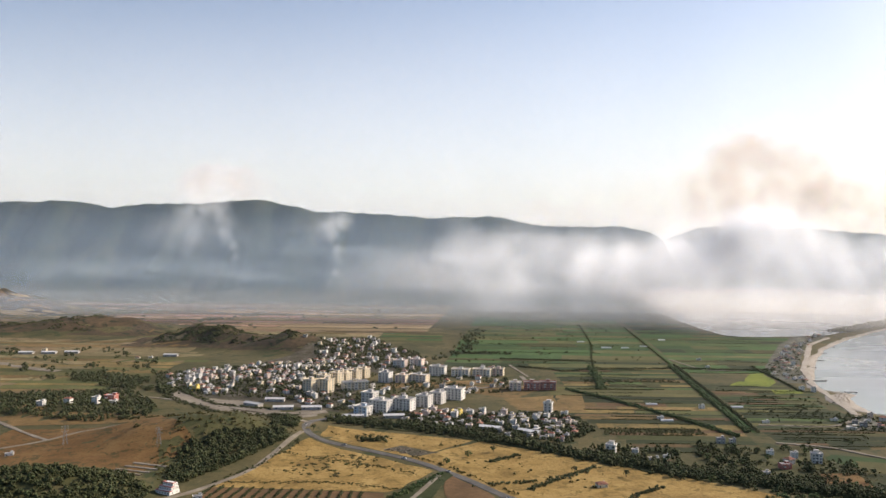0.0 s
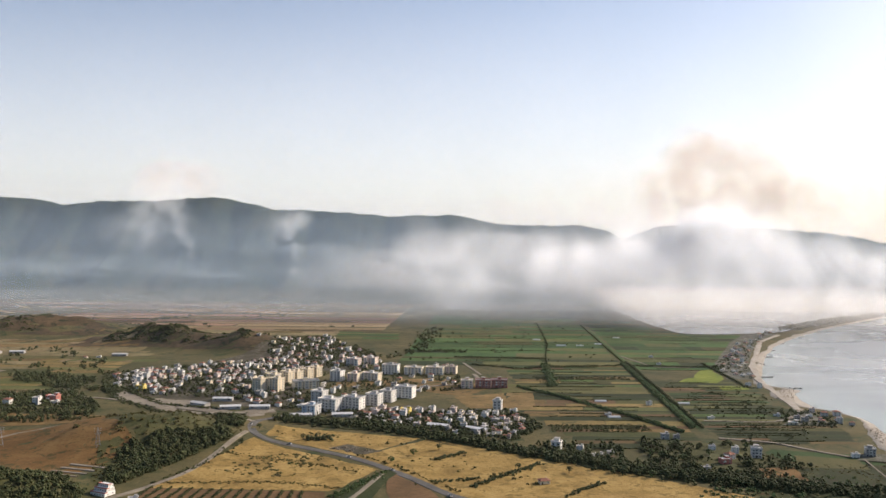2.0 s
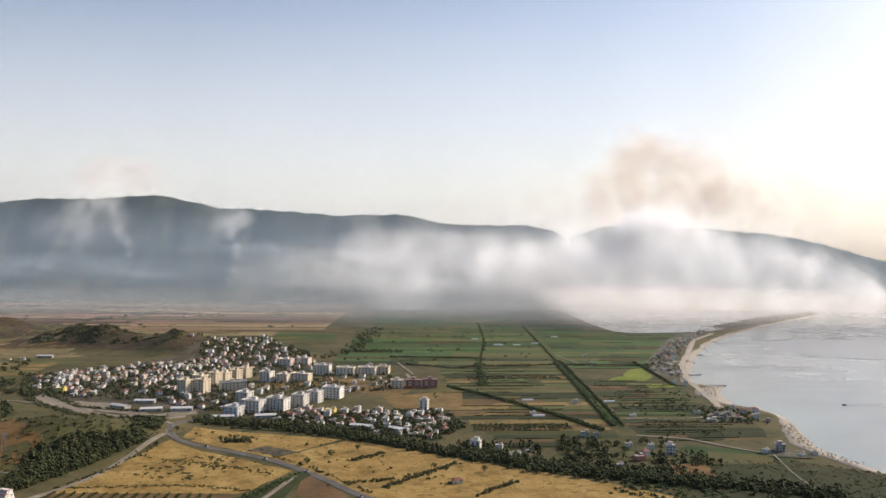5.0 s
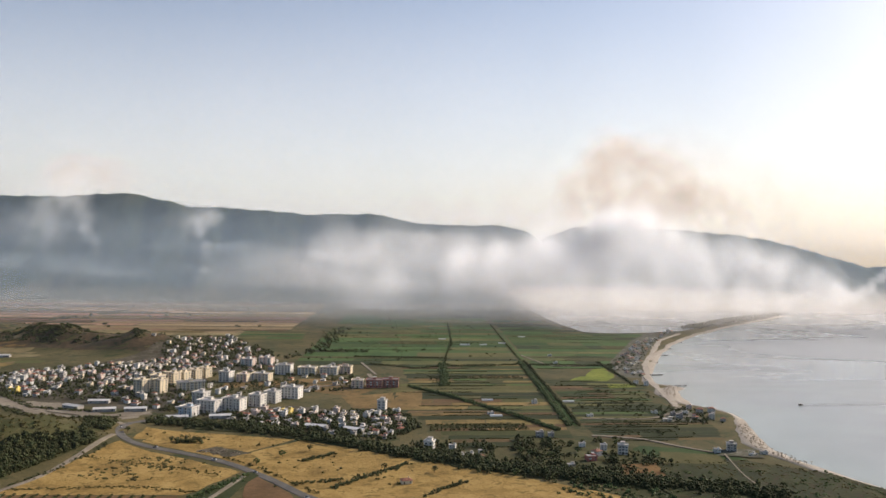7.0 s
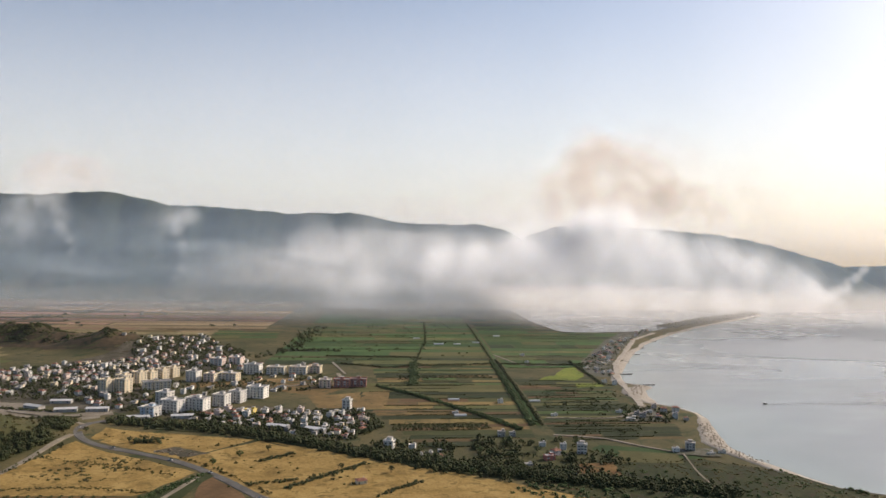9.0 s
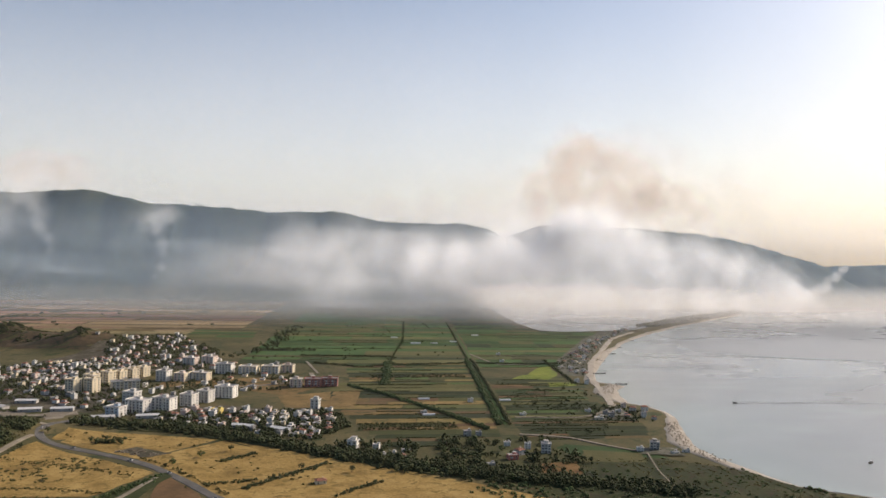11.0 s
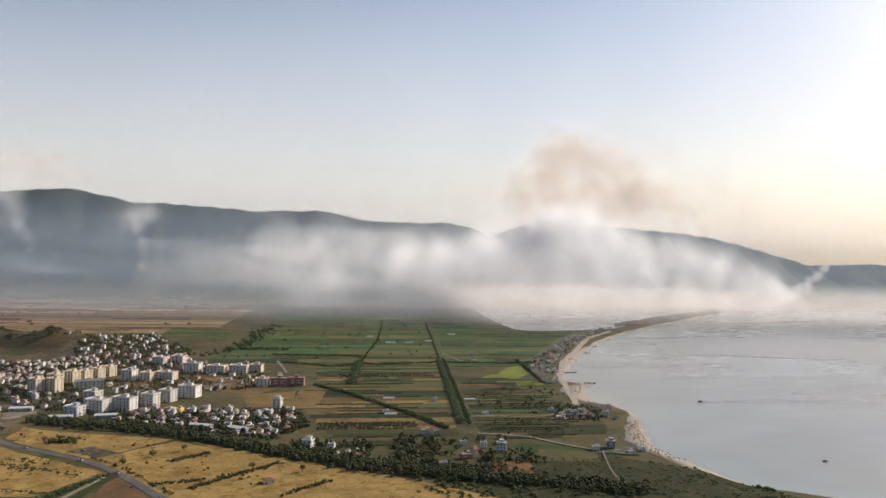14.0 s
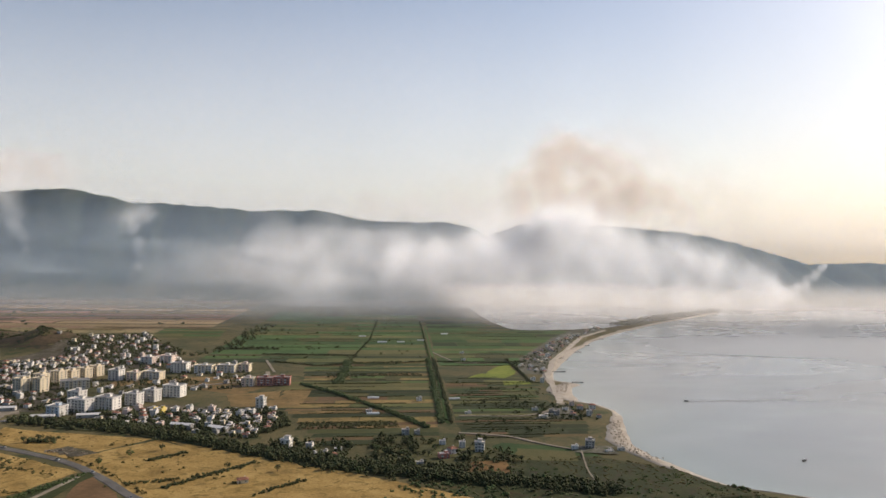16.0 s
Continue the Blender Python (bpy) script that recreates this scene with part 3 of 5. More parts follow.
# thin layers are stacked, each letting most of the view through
# HAZE, SKYHAZE, FOG, LAGOON: distance haze painted as the tint of see-through sheets
HAZE = smoke_mat("blue_haze_tint", (0.36, 0.47, 0.62), 0.18, 0.0015, -0.3, 0.3, shape="fall", edge=(0.3, 0.95), wob_by=0.1, detail=2)
SKYHAZE = smoke_mat("sky_haze_tint", (0.8, 0.84, 0.9), 0.19, 0.0008, -0.3, 0.3, shape="fall", edge=(0.1, 1.0), wob_by=0.1, detail=2)
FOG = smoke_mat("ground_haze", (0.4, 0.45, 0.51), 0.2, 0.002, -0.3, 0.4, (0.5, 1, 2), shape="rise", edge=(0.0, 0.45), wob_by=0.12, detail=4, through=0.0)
LAGOON = smoke_mat("lagoon_haze_tint", (0.93, 0.93, 0.93), 0.22, 0.002, -0.4, 0.4, (0.5, 1, 2), shape="rise", edge=(0.0, 0.45), wob_by=0.12, detail=4, through=0.0)
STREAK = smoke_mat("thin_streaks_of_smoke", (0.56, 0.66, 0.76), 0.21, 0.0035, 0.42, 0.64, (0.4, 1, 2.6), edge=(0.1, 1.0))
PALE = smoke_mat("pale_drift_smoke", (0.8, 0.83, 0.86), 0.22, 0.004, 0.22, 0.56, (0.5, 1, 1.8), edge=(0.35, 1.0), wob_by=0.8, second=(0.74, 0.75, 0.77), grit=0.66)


def puff_mat(name, col, second, density, warm=None, scale=0.006):
    """Billows: each puff is thick in its middle and frays outwards; puffs differ a little in tone."""
    m, nt, b, out = nodes_of(name)
    nt.nodes.remove(b)
    p = place_of(nt)
    sep = nt.nodes.new("ShaderNodeSeparateXYZ")
    nt.links.new(place_of(nt, "UV"), sep.inputs[0])
    du, dv = (maths(nt, "MULTIPLY", maths(nt, "SUBTRACT", q, 0.5), 2.0) for q in (sep.outputs["X"], sep.outputs["Y"]))
    r = maths(nt, "SQRT", maths(nt, "ADD", maths(nt, "MULTIPLY", du, du), maths(nt, "MULTIPLY", dv, dv)))
    fray = maths(nt, "MULTIPLY", maths(nt, "SUBTRACT", noise_fac(nt, p, scale * 2.2, 5, 0.56, 0.2), 0.5), 1.3)
    al = maths(nt, "MULTIPLY", smooth(nt, maths(nt, "ADD", r, fray), 0.0, 0.95, 1, 0), smooth(nt, r, 0.6, 1.0, 1, 0))
    al = maths(nt, "MULTIPLY", al, density)
    isl = nt.nodes.new("ShaderNodeNewGeometry").outputs["Random Per Island"]
    f = maths(nt, "ADD", maths(nt, "MULTIPLY", isl, 0.15), maths(nt, "MULTIPLY", noise_fac(nt, p, scale, 5, 0.6, 0.3), 0.85))
    colour = ramp(nt, f, [(0.35, second), (0.62, col)])
    if warm:
        z = nt.nodes.new("ShaderNodeSeparateXYZ")
        nt.links.new(p, z.inputs[0])
        colour = mix(nt, "MIX", smooth(nt, maths(nt, "ADD", z.outputs["Z"], maths(nt, "MULTIPLY", f, 120.0)), warm[0], warm[1], 1, 0), colour, warm[2])
    tr = nt.nodes.new("ShaderNodeBsdfTranslucent")
    nt.links.new(colour, tr.inputs["Color"])
    # normal fixed along the sun: all puffs shade evenly bright, whatever their facing
    vec = nt.nodes.new("ShaderNodeCombineXYZ")
    for q, val in zip(vec.inputs, -SUN_DIR):
        q.default_value = val
    nt.links.new(vec.outputs[0], tr.inputs["Normal"])
    ms = nt.nodes.new("ShaderNodeMixShader")
    nt.links.new(al, ms.inputs[0])
    nt.links.new(nt.nodes.new("ShaderNodeBsdfTransparent").outputs[0], ms.inputs[1])
    nt.links.new(tr.outputs[0], ms.inputs[2])
    nt.links.new(ms.outputs[0], out.inputs["Surface"])
    return m


def puffs(name, y, spots, mat, label, each=2, size=(0.9, 1.4), seed=0):
    """A cloud of smoke puffs gathered round spots (x, z, radius) at a depth y."""
    r_ = random.Random(seed)
    V, F = [], []
    order = [q for q in spots for _ in range(each)]
    r_.shuffle(order)
    for x, z, rad in order:
        a, d = r_.uniform(0, 6.283), rad * 0.6 * math.sqrt(r_.random())
        px, pz, q = x + d * math.cos(a), z + d * math.sin(a), rad * r_.uniform(*size)
        n, t = len(V), r_.uniform(0, 6.283)
        py = y + 0.1 * n
        V += [(px + q * 1.41 * math.cos(t + k * 1.5708), py, pz + q * 1.41 * math.sin(t + k * 1.5708)) for k in range(4)]
        F.append((n, n + 1, n + 2, n + 3))
    me = mesh_from(name, V, F, mat)
    uv = me.uv_layers.new(name="uv")
    for loop in me.loops:
        uv.data[loop.index].uv = ((0, 0), (1, 0), (1, 1), (0, 1))[loop.vertex_index % 4]
    return tagged(new(name, me), label, "smoke", kind="stuff")


WHITE = puff_mat("dense_white_smoke", (0.77, 0.81, 0.86), (0.7, 0.73, 0.77), 0.2, warm=(-40.0, 150.0, (0.72, 0.695, 0.675)))
VEIL = puff_mat("thin_white_veil_of_smoke", (0.7, 0.74, 0.8), (0.64, 0.67, 0.71), 0.11, scale=0.005)
BEIGE = puff_mat("beige_smoke_plume", (0.64, 0.59, 0.545), (0.59, 0.53, 0.485), 0.16, scale=0.003)
THIN = puff_mat("thin_brownish_smoke", (0.72, 0.66, 0.62), (0.66, 0.58, 0.54), 0.06, scale=0.004)
HAZY = puff_mat("pinkish_smoke_puff", (0.6, 0.54, 0.52), (0.55, 0.48, 0.46), 0.07, scale=0.004)
COLUMN = puff_mat("thin_smoke_column", (0.62, 0.66, 0.7), (0.55, 0.6, 0.66), 0.085, scale=0.012)
# blue-tinted sheets that pale the mountains as haze would
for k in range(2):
    smoke("haze_layer", -3900, 3900, 1950 + 8 * k, 2, 420, HAZE, "see-through sheet tinted as blue haze before the mountains", bow=0, lean=0, seed=1 + k)
# pale sheets added to whiten the sky above the crest
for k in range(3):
    smoke("haze_layer", -4000, 4000, 3000 + 60 * k, 60, 1700, SKYHAZE, "added pale sheet whitening the sky beyond the mountains", bow=0, seed=16 + k)
# paleness growing with distance, put into the sheets' colour and opacity
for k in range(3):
    smoke("ground_haze", -2200, 760, 1190 + 90 * k, 3, 66, FOG, "see-through sheet tinted as haze over the far plain", bow=0, lean=660 - 90 * k, seed=20 + k)
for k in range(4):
    smoke("ground_haze", 330, 1620, 1140 + 80 * k, 3, 85, LAGOON, "sheet tinted as pale smoke haze over lagoon and bay", bow=0, lean=680 - 80 * k, seed=24 + k)
# faint tinted veil, added to lift the near ground's dark tones
NEAR = smoke_mat("near_veil_tint", (0.6, 0.66, 0.74), 0.008, 0.002, -0.5, 0.3, shape="rise", edge=(0.0, 0.4), wob_by=0.05, detail=2, through=0.0)
smoke("ground_haze", -1700, 2000, 330, 4, 70, NEAR, "faint added veil lifting dark tones of the near plain", bow=0, lean=1250, seed=60)
BANKS = (
    (2, "smoke_bank", -1550, 259, 1850, 3, -6, 150, STREAK, 1.0, "thin low smoke along the mountain foot"),
    (2, "smoke_bank", -815, 839, 1880, 3, 51, 233, STREAK, 1.0, "thin streaks of smoke across the slopes"),
    (3, "smoke_bank", -400, 1100, 1920, 3, -6, 215, PALE, 1.0, "pale smoke drifting along the mountain foot"),
)
for n, name, x0, x1, y, step, z0, z1, mat, taper, label in BANKS:
    for k in range(n):
        shift = (k - n / 2) * 0.004 * (x1 - x0)
        smoke(name, x0 + shift, x1 + shift, y + step * k, z0, z1 * (1 - 0.03 * (k % 3)), mat, label, bow=20, lean=20, seed=40 + 3 * k + y * 0.01, taper=taper)


puffs("smoke_bank", 1812, [(725, 169, 63), (711, 208, 46), (773, 202, 48), (668, 190, 44), (831, 188, 46), (677, 171, 58), (783, 167, 60), (629, 150, 60), (850, 150, 58), (917, 133, 56), (985, 123, 53), (1052, 112, 48), (1119, 94, 46), (1187, 81, 42), (1244, 56, 37), (1292, 35, 27),
    (619, 88, 67), (716, 83, 71), (821, 78, 67), (927, 65, 62), (1033, 54, 54), (1139, 40, 44), (1225, 27, 33), (543, 140, 56), (523, 73, 63), (437, 126, 50), (427, 63, 56), (341, 112, 42), (754, 25, 58), (889, 17, 54), (1042, 13, 42)],
    WHITE, "dense white smoke billowing along the shore", each=6, size=(1.0, 1.7), seed=3)
puffs("smoke_wisp", 1780, [(1242, 23, 23), (1265, 32, 21), (1287, 44, 18), (1304, 53, 16), (1320, 64, 14), (1335, 76, 12), (1347, 87, 10), (1358, 97, 10), (1367, 105, 8), (1375, 112, 6), (1308, 19, 21), (1242, 61, 25)], WHITE, "white smoke wisp curling up from the shore", each=3, size=(1.1, 1.7), seed=5)
puffs("smoke_veil", 1792, [(601, 150, 91), (736, 160, 96), (870, 140, 91), (995, 121, 87), (1111, 97, 77), (1217, 73, 64), (466, 131, 77), (331, 112, 92), (197, 105, 95), (1275, 35, 48), (1160, 30, 58), (1015, 30, 58),
    (50, 96, 88), (640, 60, 80), (480, 50, 76), (320, 45, 70), (160, 40, 84), (860, 40, 76)], VEIL, "thin white veil of smoke before the slopes", each=4, size=(1.0, 1.6), seed=17)
puffs("smoke_plume", 2430, [(772, 268, 52), (790, 330, 66), (835, 395, 72), (890, 440, 74), (960, 460, 72), (880, 350, 86), (970, 375, 95), (1060, 420, 78), (1070, 340, 92), (870, 280, 80), (980, 285, 90), (1150, 360, 80), (1160, 300, 80), (1240, 310, 74), (1090, 270, 84), (1320, 280, 60), (790, 225, 60), (870, 215, 70), (960, 215, 70)],
    BEIGE, "tall beige smoke plume above the ridge", each=5, size=(0.95, 1.65), seed=7)
puffs("smoke_plume", 2450, [(1100, 470, 110), (1250, 400, 120), (1400, 350, 110), (680, 290, 90), (560, 270, 90), (430, 262, 80), (1520, 300, 100), (300, 256, 70)], THIN, "thin brownish smoke drifting over the crest", each=3, seed=9)
puffs("smoke_column", 1826, [(-478, 119, 12), (-486, 140, 15), (-495, 164, 21), (-507, 193, 29), (-521, 222, 38), (-536, 254, 48), (-521, 280, 54), (-565, 227, 58), (-613, 198, 67), (-574, 160, 58)], COLUMN, "thin pale smoke column against the mountain", each=3, seed=11)
puffs("smoke_column", 1826, [(-259, 64, 8), (-249, 87, 10), (-240, 112, 13), (-238, 138, 17), (-249, 165, 23), (-255, 190, 29), (-238, 210, 33), (-286, 188, 35)], COLUMN, "thin pale smoke column against the mountain", each=3, seed=13)
puffs("smoke_plume", 2440, [(-690, 330, 75), (-640, 355, 66), (-730, 345, 66), (-760, 310, 70), (-610, 310, 70)], HAZY, "faint pinkish smoke puff over the crest", each=4, seed=15)


# more ground cover
field([(-170, 470), (-112, 590), (-125, 660), (-215, 625)], M["scrub"], "dark scrubby ground under the hill's wood", lift=0.2, cell=9)
field([(-300, 420), (-160, 420), (-165, 475), (-250, 520)], M["scrub"], "dark scrubby ground under the near wood", lift=0.2, cell=9)
M["russet"] = earthy("russet_grass", (0.1, 0.056, 0.02), (0.155, 0.086, 0.03), (0.21, 0.125, 0.046), big=0.03, small=0.35, patch=(0.07, 0.056, 0.02))
field([(-330, 500), (-255, 520), (-215, 622), (-330, 615)], M["russet"], "russet dry grass slope", lift=0.2, cell=9)
field([(-255, 520), (-190, 505), (-172, 560), (-215, 620)], M["russet"], "russet dry grass slope", lift=0.22, cell=9)
field([(-345, 625), (-220, 640), (-235, 672), (-350, 665)], M["ochre"], "ochre stubble strip below the houses", lift=0.2)
field([(-255, 762), (-150, 688), (-140, 700), (-190, 745)], M["gravel"], "pale gravel yard at the town's edge", lift=0.3, cell=6, ragged=4.0)
M["meadow"] = earthy("rough_meadow", (0.02, 0.027, 0.009), (0.038, 0.046, 0.014), (0.07, 0.064, 0.024), big=0.04, small=0.35, patch=(0.085, 0.056, 0.024))
field([(235, 405), (320, 385), (345, 528), (215, 535)], M["meadow"], "green scrub near the shore", lift=0.15)
field([(320, 385), (452, 385), (380, 490), (345, 528)], M["meadow"], "green rushes and grass behind the beach", lift=0.15)
field([(262, 545), (345, 532), (335, 560), (240, 585)], M["green"], "green meadow beside the villas", lift=0.14)
field([(120, 850), (60, 846), (-10, 830), (70, 770)], M["ochre"], "dry meadow between the apartment blocks", lift=0.13)
field([(70, 715), (130, 715), (140, 800), (60, 770)], M["ochre"], "ochre meadow below the red blocks", lift=0.14)
field([(-60, 850), (60, 880), (70, 860), (-60, 815)], M["ochre"], "bare ochre plot between the blocks", lift=0.15)

field([(-40, 577), (-18, 557), (-2, 566), (-27, 586)], M["yard"], "trodden bare earth around rubble heaps", "bare earth", lift=0.3, cell=4, ragged=3.0)
field([(-128, 690), (-112, 668), (-104, 682), (-118, 708)], M["gravel"], "dusty parking ground beside the road", "yard", lift=0.24, cell=4, ragged=3.0)
field([(238, 486), (268, 482), (277, 526), (249, 521)], M["russet"], "bare reddish soil plot behind the villas", "bare earth", lift=0.9, cell=5, ragged=3.0)
field([(277, 527), (322, 520), (330, 545), (290, 556)], M["olive"], "grassy plot beside the sandy track", lift=0.75, cell=6, ragged=2.0)
M["plots"] = earthy("dusty_shore_plots", (0.06, 0.06, 0.04), (0.11, 0.105, 0.075), (0.2, 0.185, 0.15), big=0.06, small=0.3, patch=(0.045, 0.06, 0.026))
field([(375, 885), (402, 880), (440, 985), (405, 1000)], M["plots"], "dusty plots between shore road and fields", "yards", lift=0.2)
field([(405, 1000), (440, 985), (560, 1235), (515, 1225)], M["plots"], "dusty plots between shore road and fields", "yards", lift=0.2)
field([(515, 1225), (560, 1235), (660, 1370), (600, 1365)], M["plots"], "dusty plots between shore road and fields", "yards", lift=0.2)
field([(330, 655), (372, 650), (376, 712), (350, 684)], M["plots"], "dusty yards among the beach houses", "yards", lift=0.3)
field([(328, 543), (360, 536), (364, 560), (336, 558)], M["plots"], "dusty yard around the seaside hotel", "yard", lift=0.8, cell=3, ragged=4.0)
# ---- trees ----
OCTA = np.array([(0, 0, 1), (1, 0, 0), (0, 1, 0), (-1, 0, 0), (0, -1, 0), (0, 0, -1)], float)
OCTA_F = np.array([(0, 1 + k, 1 + (k + 1) % 4) for k in range(4)] + [(5, 1 + (k + 1) % 4, 1 + k) for k in range(4)])
gen = np.random.default_rng(11)


def clump_mesh(name, centres, radii, mat):
    """Many ragged little leaf clumps in one mesh."""
    n = len(centres)
    jag = gen.uniform(0.65, 1.4, (n, 6, 1))
    sq = gen.uniform(0.75, 1.25, (n, 1, 3))
    a, tilt = gen.uniform(0, 6.2832, n), gen.uniform(-0.7, 0.7, n)
    c, s_, k, q = np.cos(a), np.sin(a), np.cos(tilt), np.sin(tilt)
    turn = np.stack([np.stack([c, -s_ * k, s_ * q], 1), np.stack([s_, c * k, -c * q], 1), np.stack([0 * c, q, k], 1)], 1)
    v = np.einsum("nij,nkj->nki", turn, OCTA[None] * jag * sq) * np.asarray(radii)[:, None, None] + np.asarray(centres)[:, None, :]
    v = v.reshape(-1, 3)
    f = (OCTA_F[None] + 6 * np.arange(n)[:, None, None]).reshape(-1, 3)
    me = bpy.data.meshes.new(name)
    me.vertices.add(len(v))
    me.vertices.foreach_set("co", v.astype(np.float32).ravel())
    me.loops.add(f.size)
    me.loops.foreach_set("vertex_index", f.astype(np.int32).ravel())
    me.polygons.add(len(f))
    me.polygons.foreach_set("loop_start", np.arange(0, f.size, 3, dtype=np.int32))
    me.materials.append(mat)
    me.update(calc_edges=True)
    me.validate()
    return me


def crown_points(h, w, count, low=0.18):
    """Centres and sizes of the clumps of a crown of that height and width."""
    a = gen.uniform(0, 6.2832, count)
    t = gen.uniform(0, 1, count)
    r = np.sqrt(gen.uniform(0.05, 1, count)) * w / 2 * np.sin(np.pi * np.clip(0.15 + 0.8 * t, 0, 1)) ** 0.8
    z = h * (low + (0.9 - low) * t)
    return np.stack([r * np.cos(a), r * np.sin(a), z], 1), gen.uniform(0.5, 1.0, count) * w * 0.22


def wood(name, spots, mat, label, category="trees", count=6, low=0.12):
    cs, rs = [], []
    for x, y, h, w in spots:
        if x > coast(y) - 11:
            continue
        c, r = crown_points(h, w, int(count * 2.1), low)
        cs.append(c + (x, y, land(x, y)))
        rs.append(r)
    return tagged(new(name, clump_mesh(name, np.concatenate(cs), np.concatenate(rs), mat)), label, category, kind="stuff")


def inside(poly, x, y):
    hit = False
    for (ax, ay), (bx, by) in zip(poly, poly[1:] + poly[:1]):
        if (ay > y) != (by > y) and x < ax + (bx - ax) * (y - ay) / (by - ay):
            hit = not hit
    return hit


TAKEN = []  # x, y, radius of what stands


def free(x, y, r):
    return all((x - a) ** 2 + (y - b) ** 2 > (r + c) ** 2 for a, b, c in TAKEN)


def road_gap(x, y, path=HIGHWAY):
    best = 1e9
    for (ax, ay), (bx, by) in zip(path, path[1:]):
        t = max(0, min(1, ((x - ax) * (bx - ax) + (y - ay) * (by - ay)) / ((bx - ax) ** 2 + (by - ay) ** 2)))
        best = min(best, math.hypot(x - ax - t * (bx - ax), y - ay - t * (by - ay)))
    return best


def scatter(poly, n, h, w, clear=0.0, thin=0.0, seed=1.0):
    xs, ys_ = [p[0] for p in poly], [p[1] for p in poly]
    out, tries = [], 0
    while len(out) < n and tries < n * 30:
        tries += 1
        x, y = rng.uniform(min(xs), max(xs)), rng.uniform(min(ys_), max(ys_))
        if inside(poly, x, y) and road_gap(x, y) > 6 and (not thin or wave(x, y, 0.03, seed) > thin - 0.4) and (not clear or free(x, y, clear)):
            k = rng.uniform(0, 1) ** 1.4
            out.append((x, y, h[0] + (h[1] - h[0]) * k, w[0] + (w[1] - w[0]) * k))
    return out


def along(path, step, spread, h, w, gap=0.0):
    out = []
    for (ax, ay), (bx, by) in zip(path, path[1:]):
        l = math.hypot(bx - ax, by - ay)
        for k in range(int(l / step)):
            if rng.random() < gap:
                continue
            t, s = (k + rng.random()) / (l / step), rng.gauss(0, spread)
            x, y = ax + (bx - ax) * t - (by - ay) / l * s, ay + (by - ay) * t + (bx - ax) / l * s
            if road_gap(x, y) > 5:
                out.append((x, y, rng.uniform(*h), rng.uniform(*w)))
    return out


# ---- buildings ----
def box(V, F, x0, x1, y0, y1, z0, z1):
    n = len(V)
    V += [(x0, y0, z0), (x1, y0, z0), (x1, y1, z0), (x0, y1, z0), (x0, y0, z1), (x1, y0, z1), (x1, y1, z1), (x0, y1, z1)]
    F += [(n + 3, n + 2, n + 1, n), (n + 4, n + 5, n + 6, n + 7), (n, n + 1, n + 5, n + 4), (n + 1, n + 2, n + 6, n + 5), (n + 2, n + 3, n + 7, n + 6), (n + 3, n, n + 4, n + 7)]


def boxes(name, mats, *list_of):
    V, F = [], []
    for b_ in list_of:
        box(V, F, *b_)
    return mesh_from(name, V, F, mats)


def part(name, me, parent, m=None, label=""):
    ob = new(name, me)
    ob.parent = parent
    if m is not None:
        ob.matrix_basis = m
    if label:
        tagged(ob, label)
    return ob


def window_mesh(w, h, frame_mat):
    """A framed window: a proud frame, its reveal and the glass set back, all in one shell."""
    V = []
    for grow, y in ((0.1, 0.05), (0.1, -0.1), (0.0, -0.1), (0.0, -0.02)):
        V += [(sx * (w / 2 + grow), y, sz * (h / 2 + grow)) for sx, sz in ((-1, -1), (1, -1), (1, 1), (-1, 1))]
    F = [(r * 4 + k, r * 4 + (k + 1) % 4, r * 4 + 4 + (k + 1) % 4, r * 4 + 4 + k) for r in range(3) for k in range(4)] + [(12, 13, 14, 15)]
    me = mesh_from("window", V, F, [frame_mat, M["glass"]])
    me.polygons[12].material_index = 1
    return me


WIN = {"wide": window_mesh(1.9, 1.5, M["white"]), "tall": window_mesh(1.1, 1.5, M["white"]), "small": window_mesh(0.9, 1.1, M["white"]), "door": window_mesh(1.6, 2.2, M["white"])}
DOOR = boxes("door", M["bark"], (-0.55, 0.55, -0.06, 0.06, 0.0, 2.1), (-0.65, -0.55, -0.09, 0.06, 0, 2.2), (0.55, 0.65, -0.09, 0.06, 0, 2.2), (-0.65, 0.65, -0.09, 0.06, 2.1, 2.2))
BALCONY = boxes("balcony", M["white"], (-1.6, 1.6, -1.2, 0.0, -0.15, 0.0), (-1.6, 1.6, -1.2, -1.08, 0.0, 0.95), (-1.6, -1.48, -1.08, 0.0, 0.0, 0.95), (1.48, 1.6, -1.08, 0.0, 0.0, 0.95))
FACE = {"front": 0, "right": 90, "back": 180, "left": 270}


def on_wall(face, w, d, s, z, out=0.0):
    """The pose of a thing on a wall of a block w x d, s metres along it from its middle."""
    half = (d if face in ("front", "back") else w) / 2
    return Matrix.Rotation(radians(FACE[face]), 4, "Z") @ Matrix.Translation((s, -half - out, z))


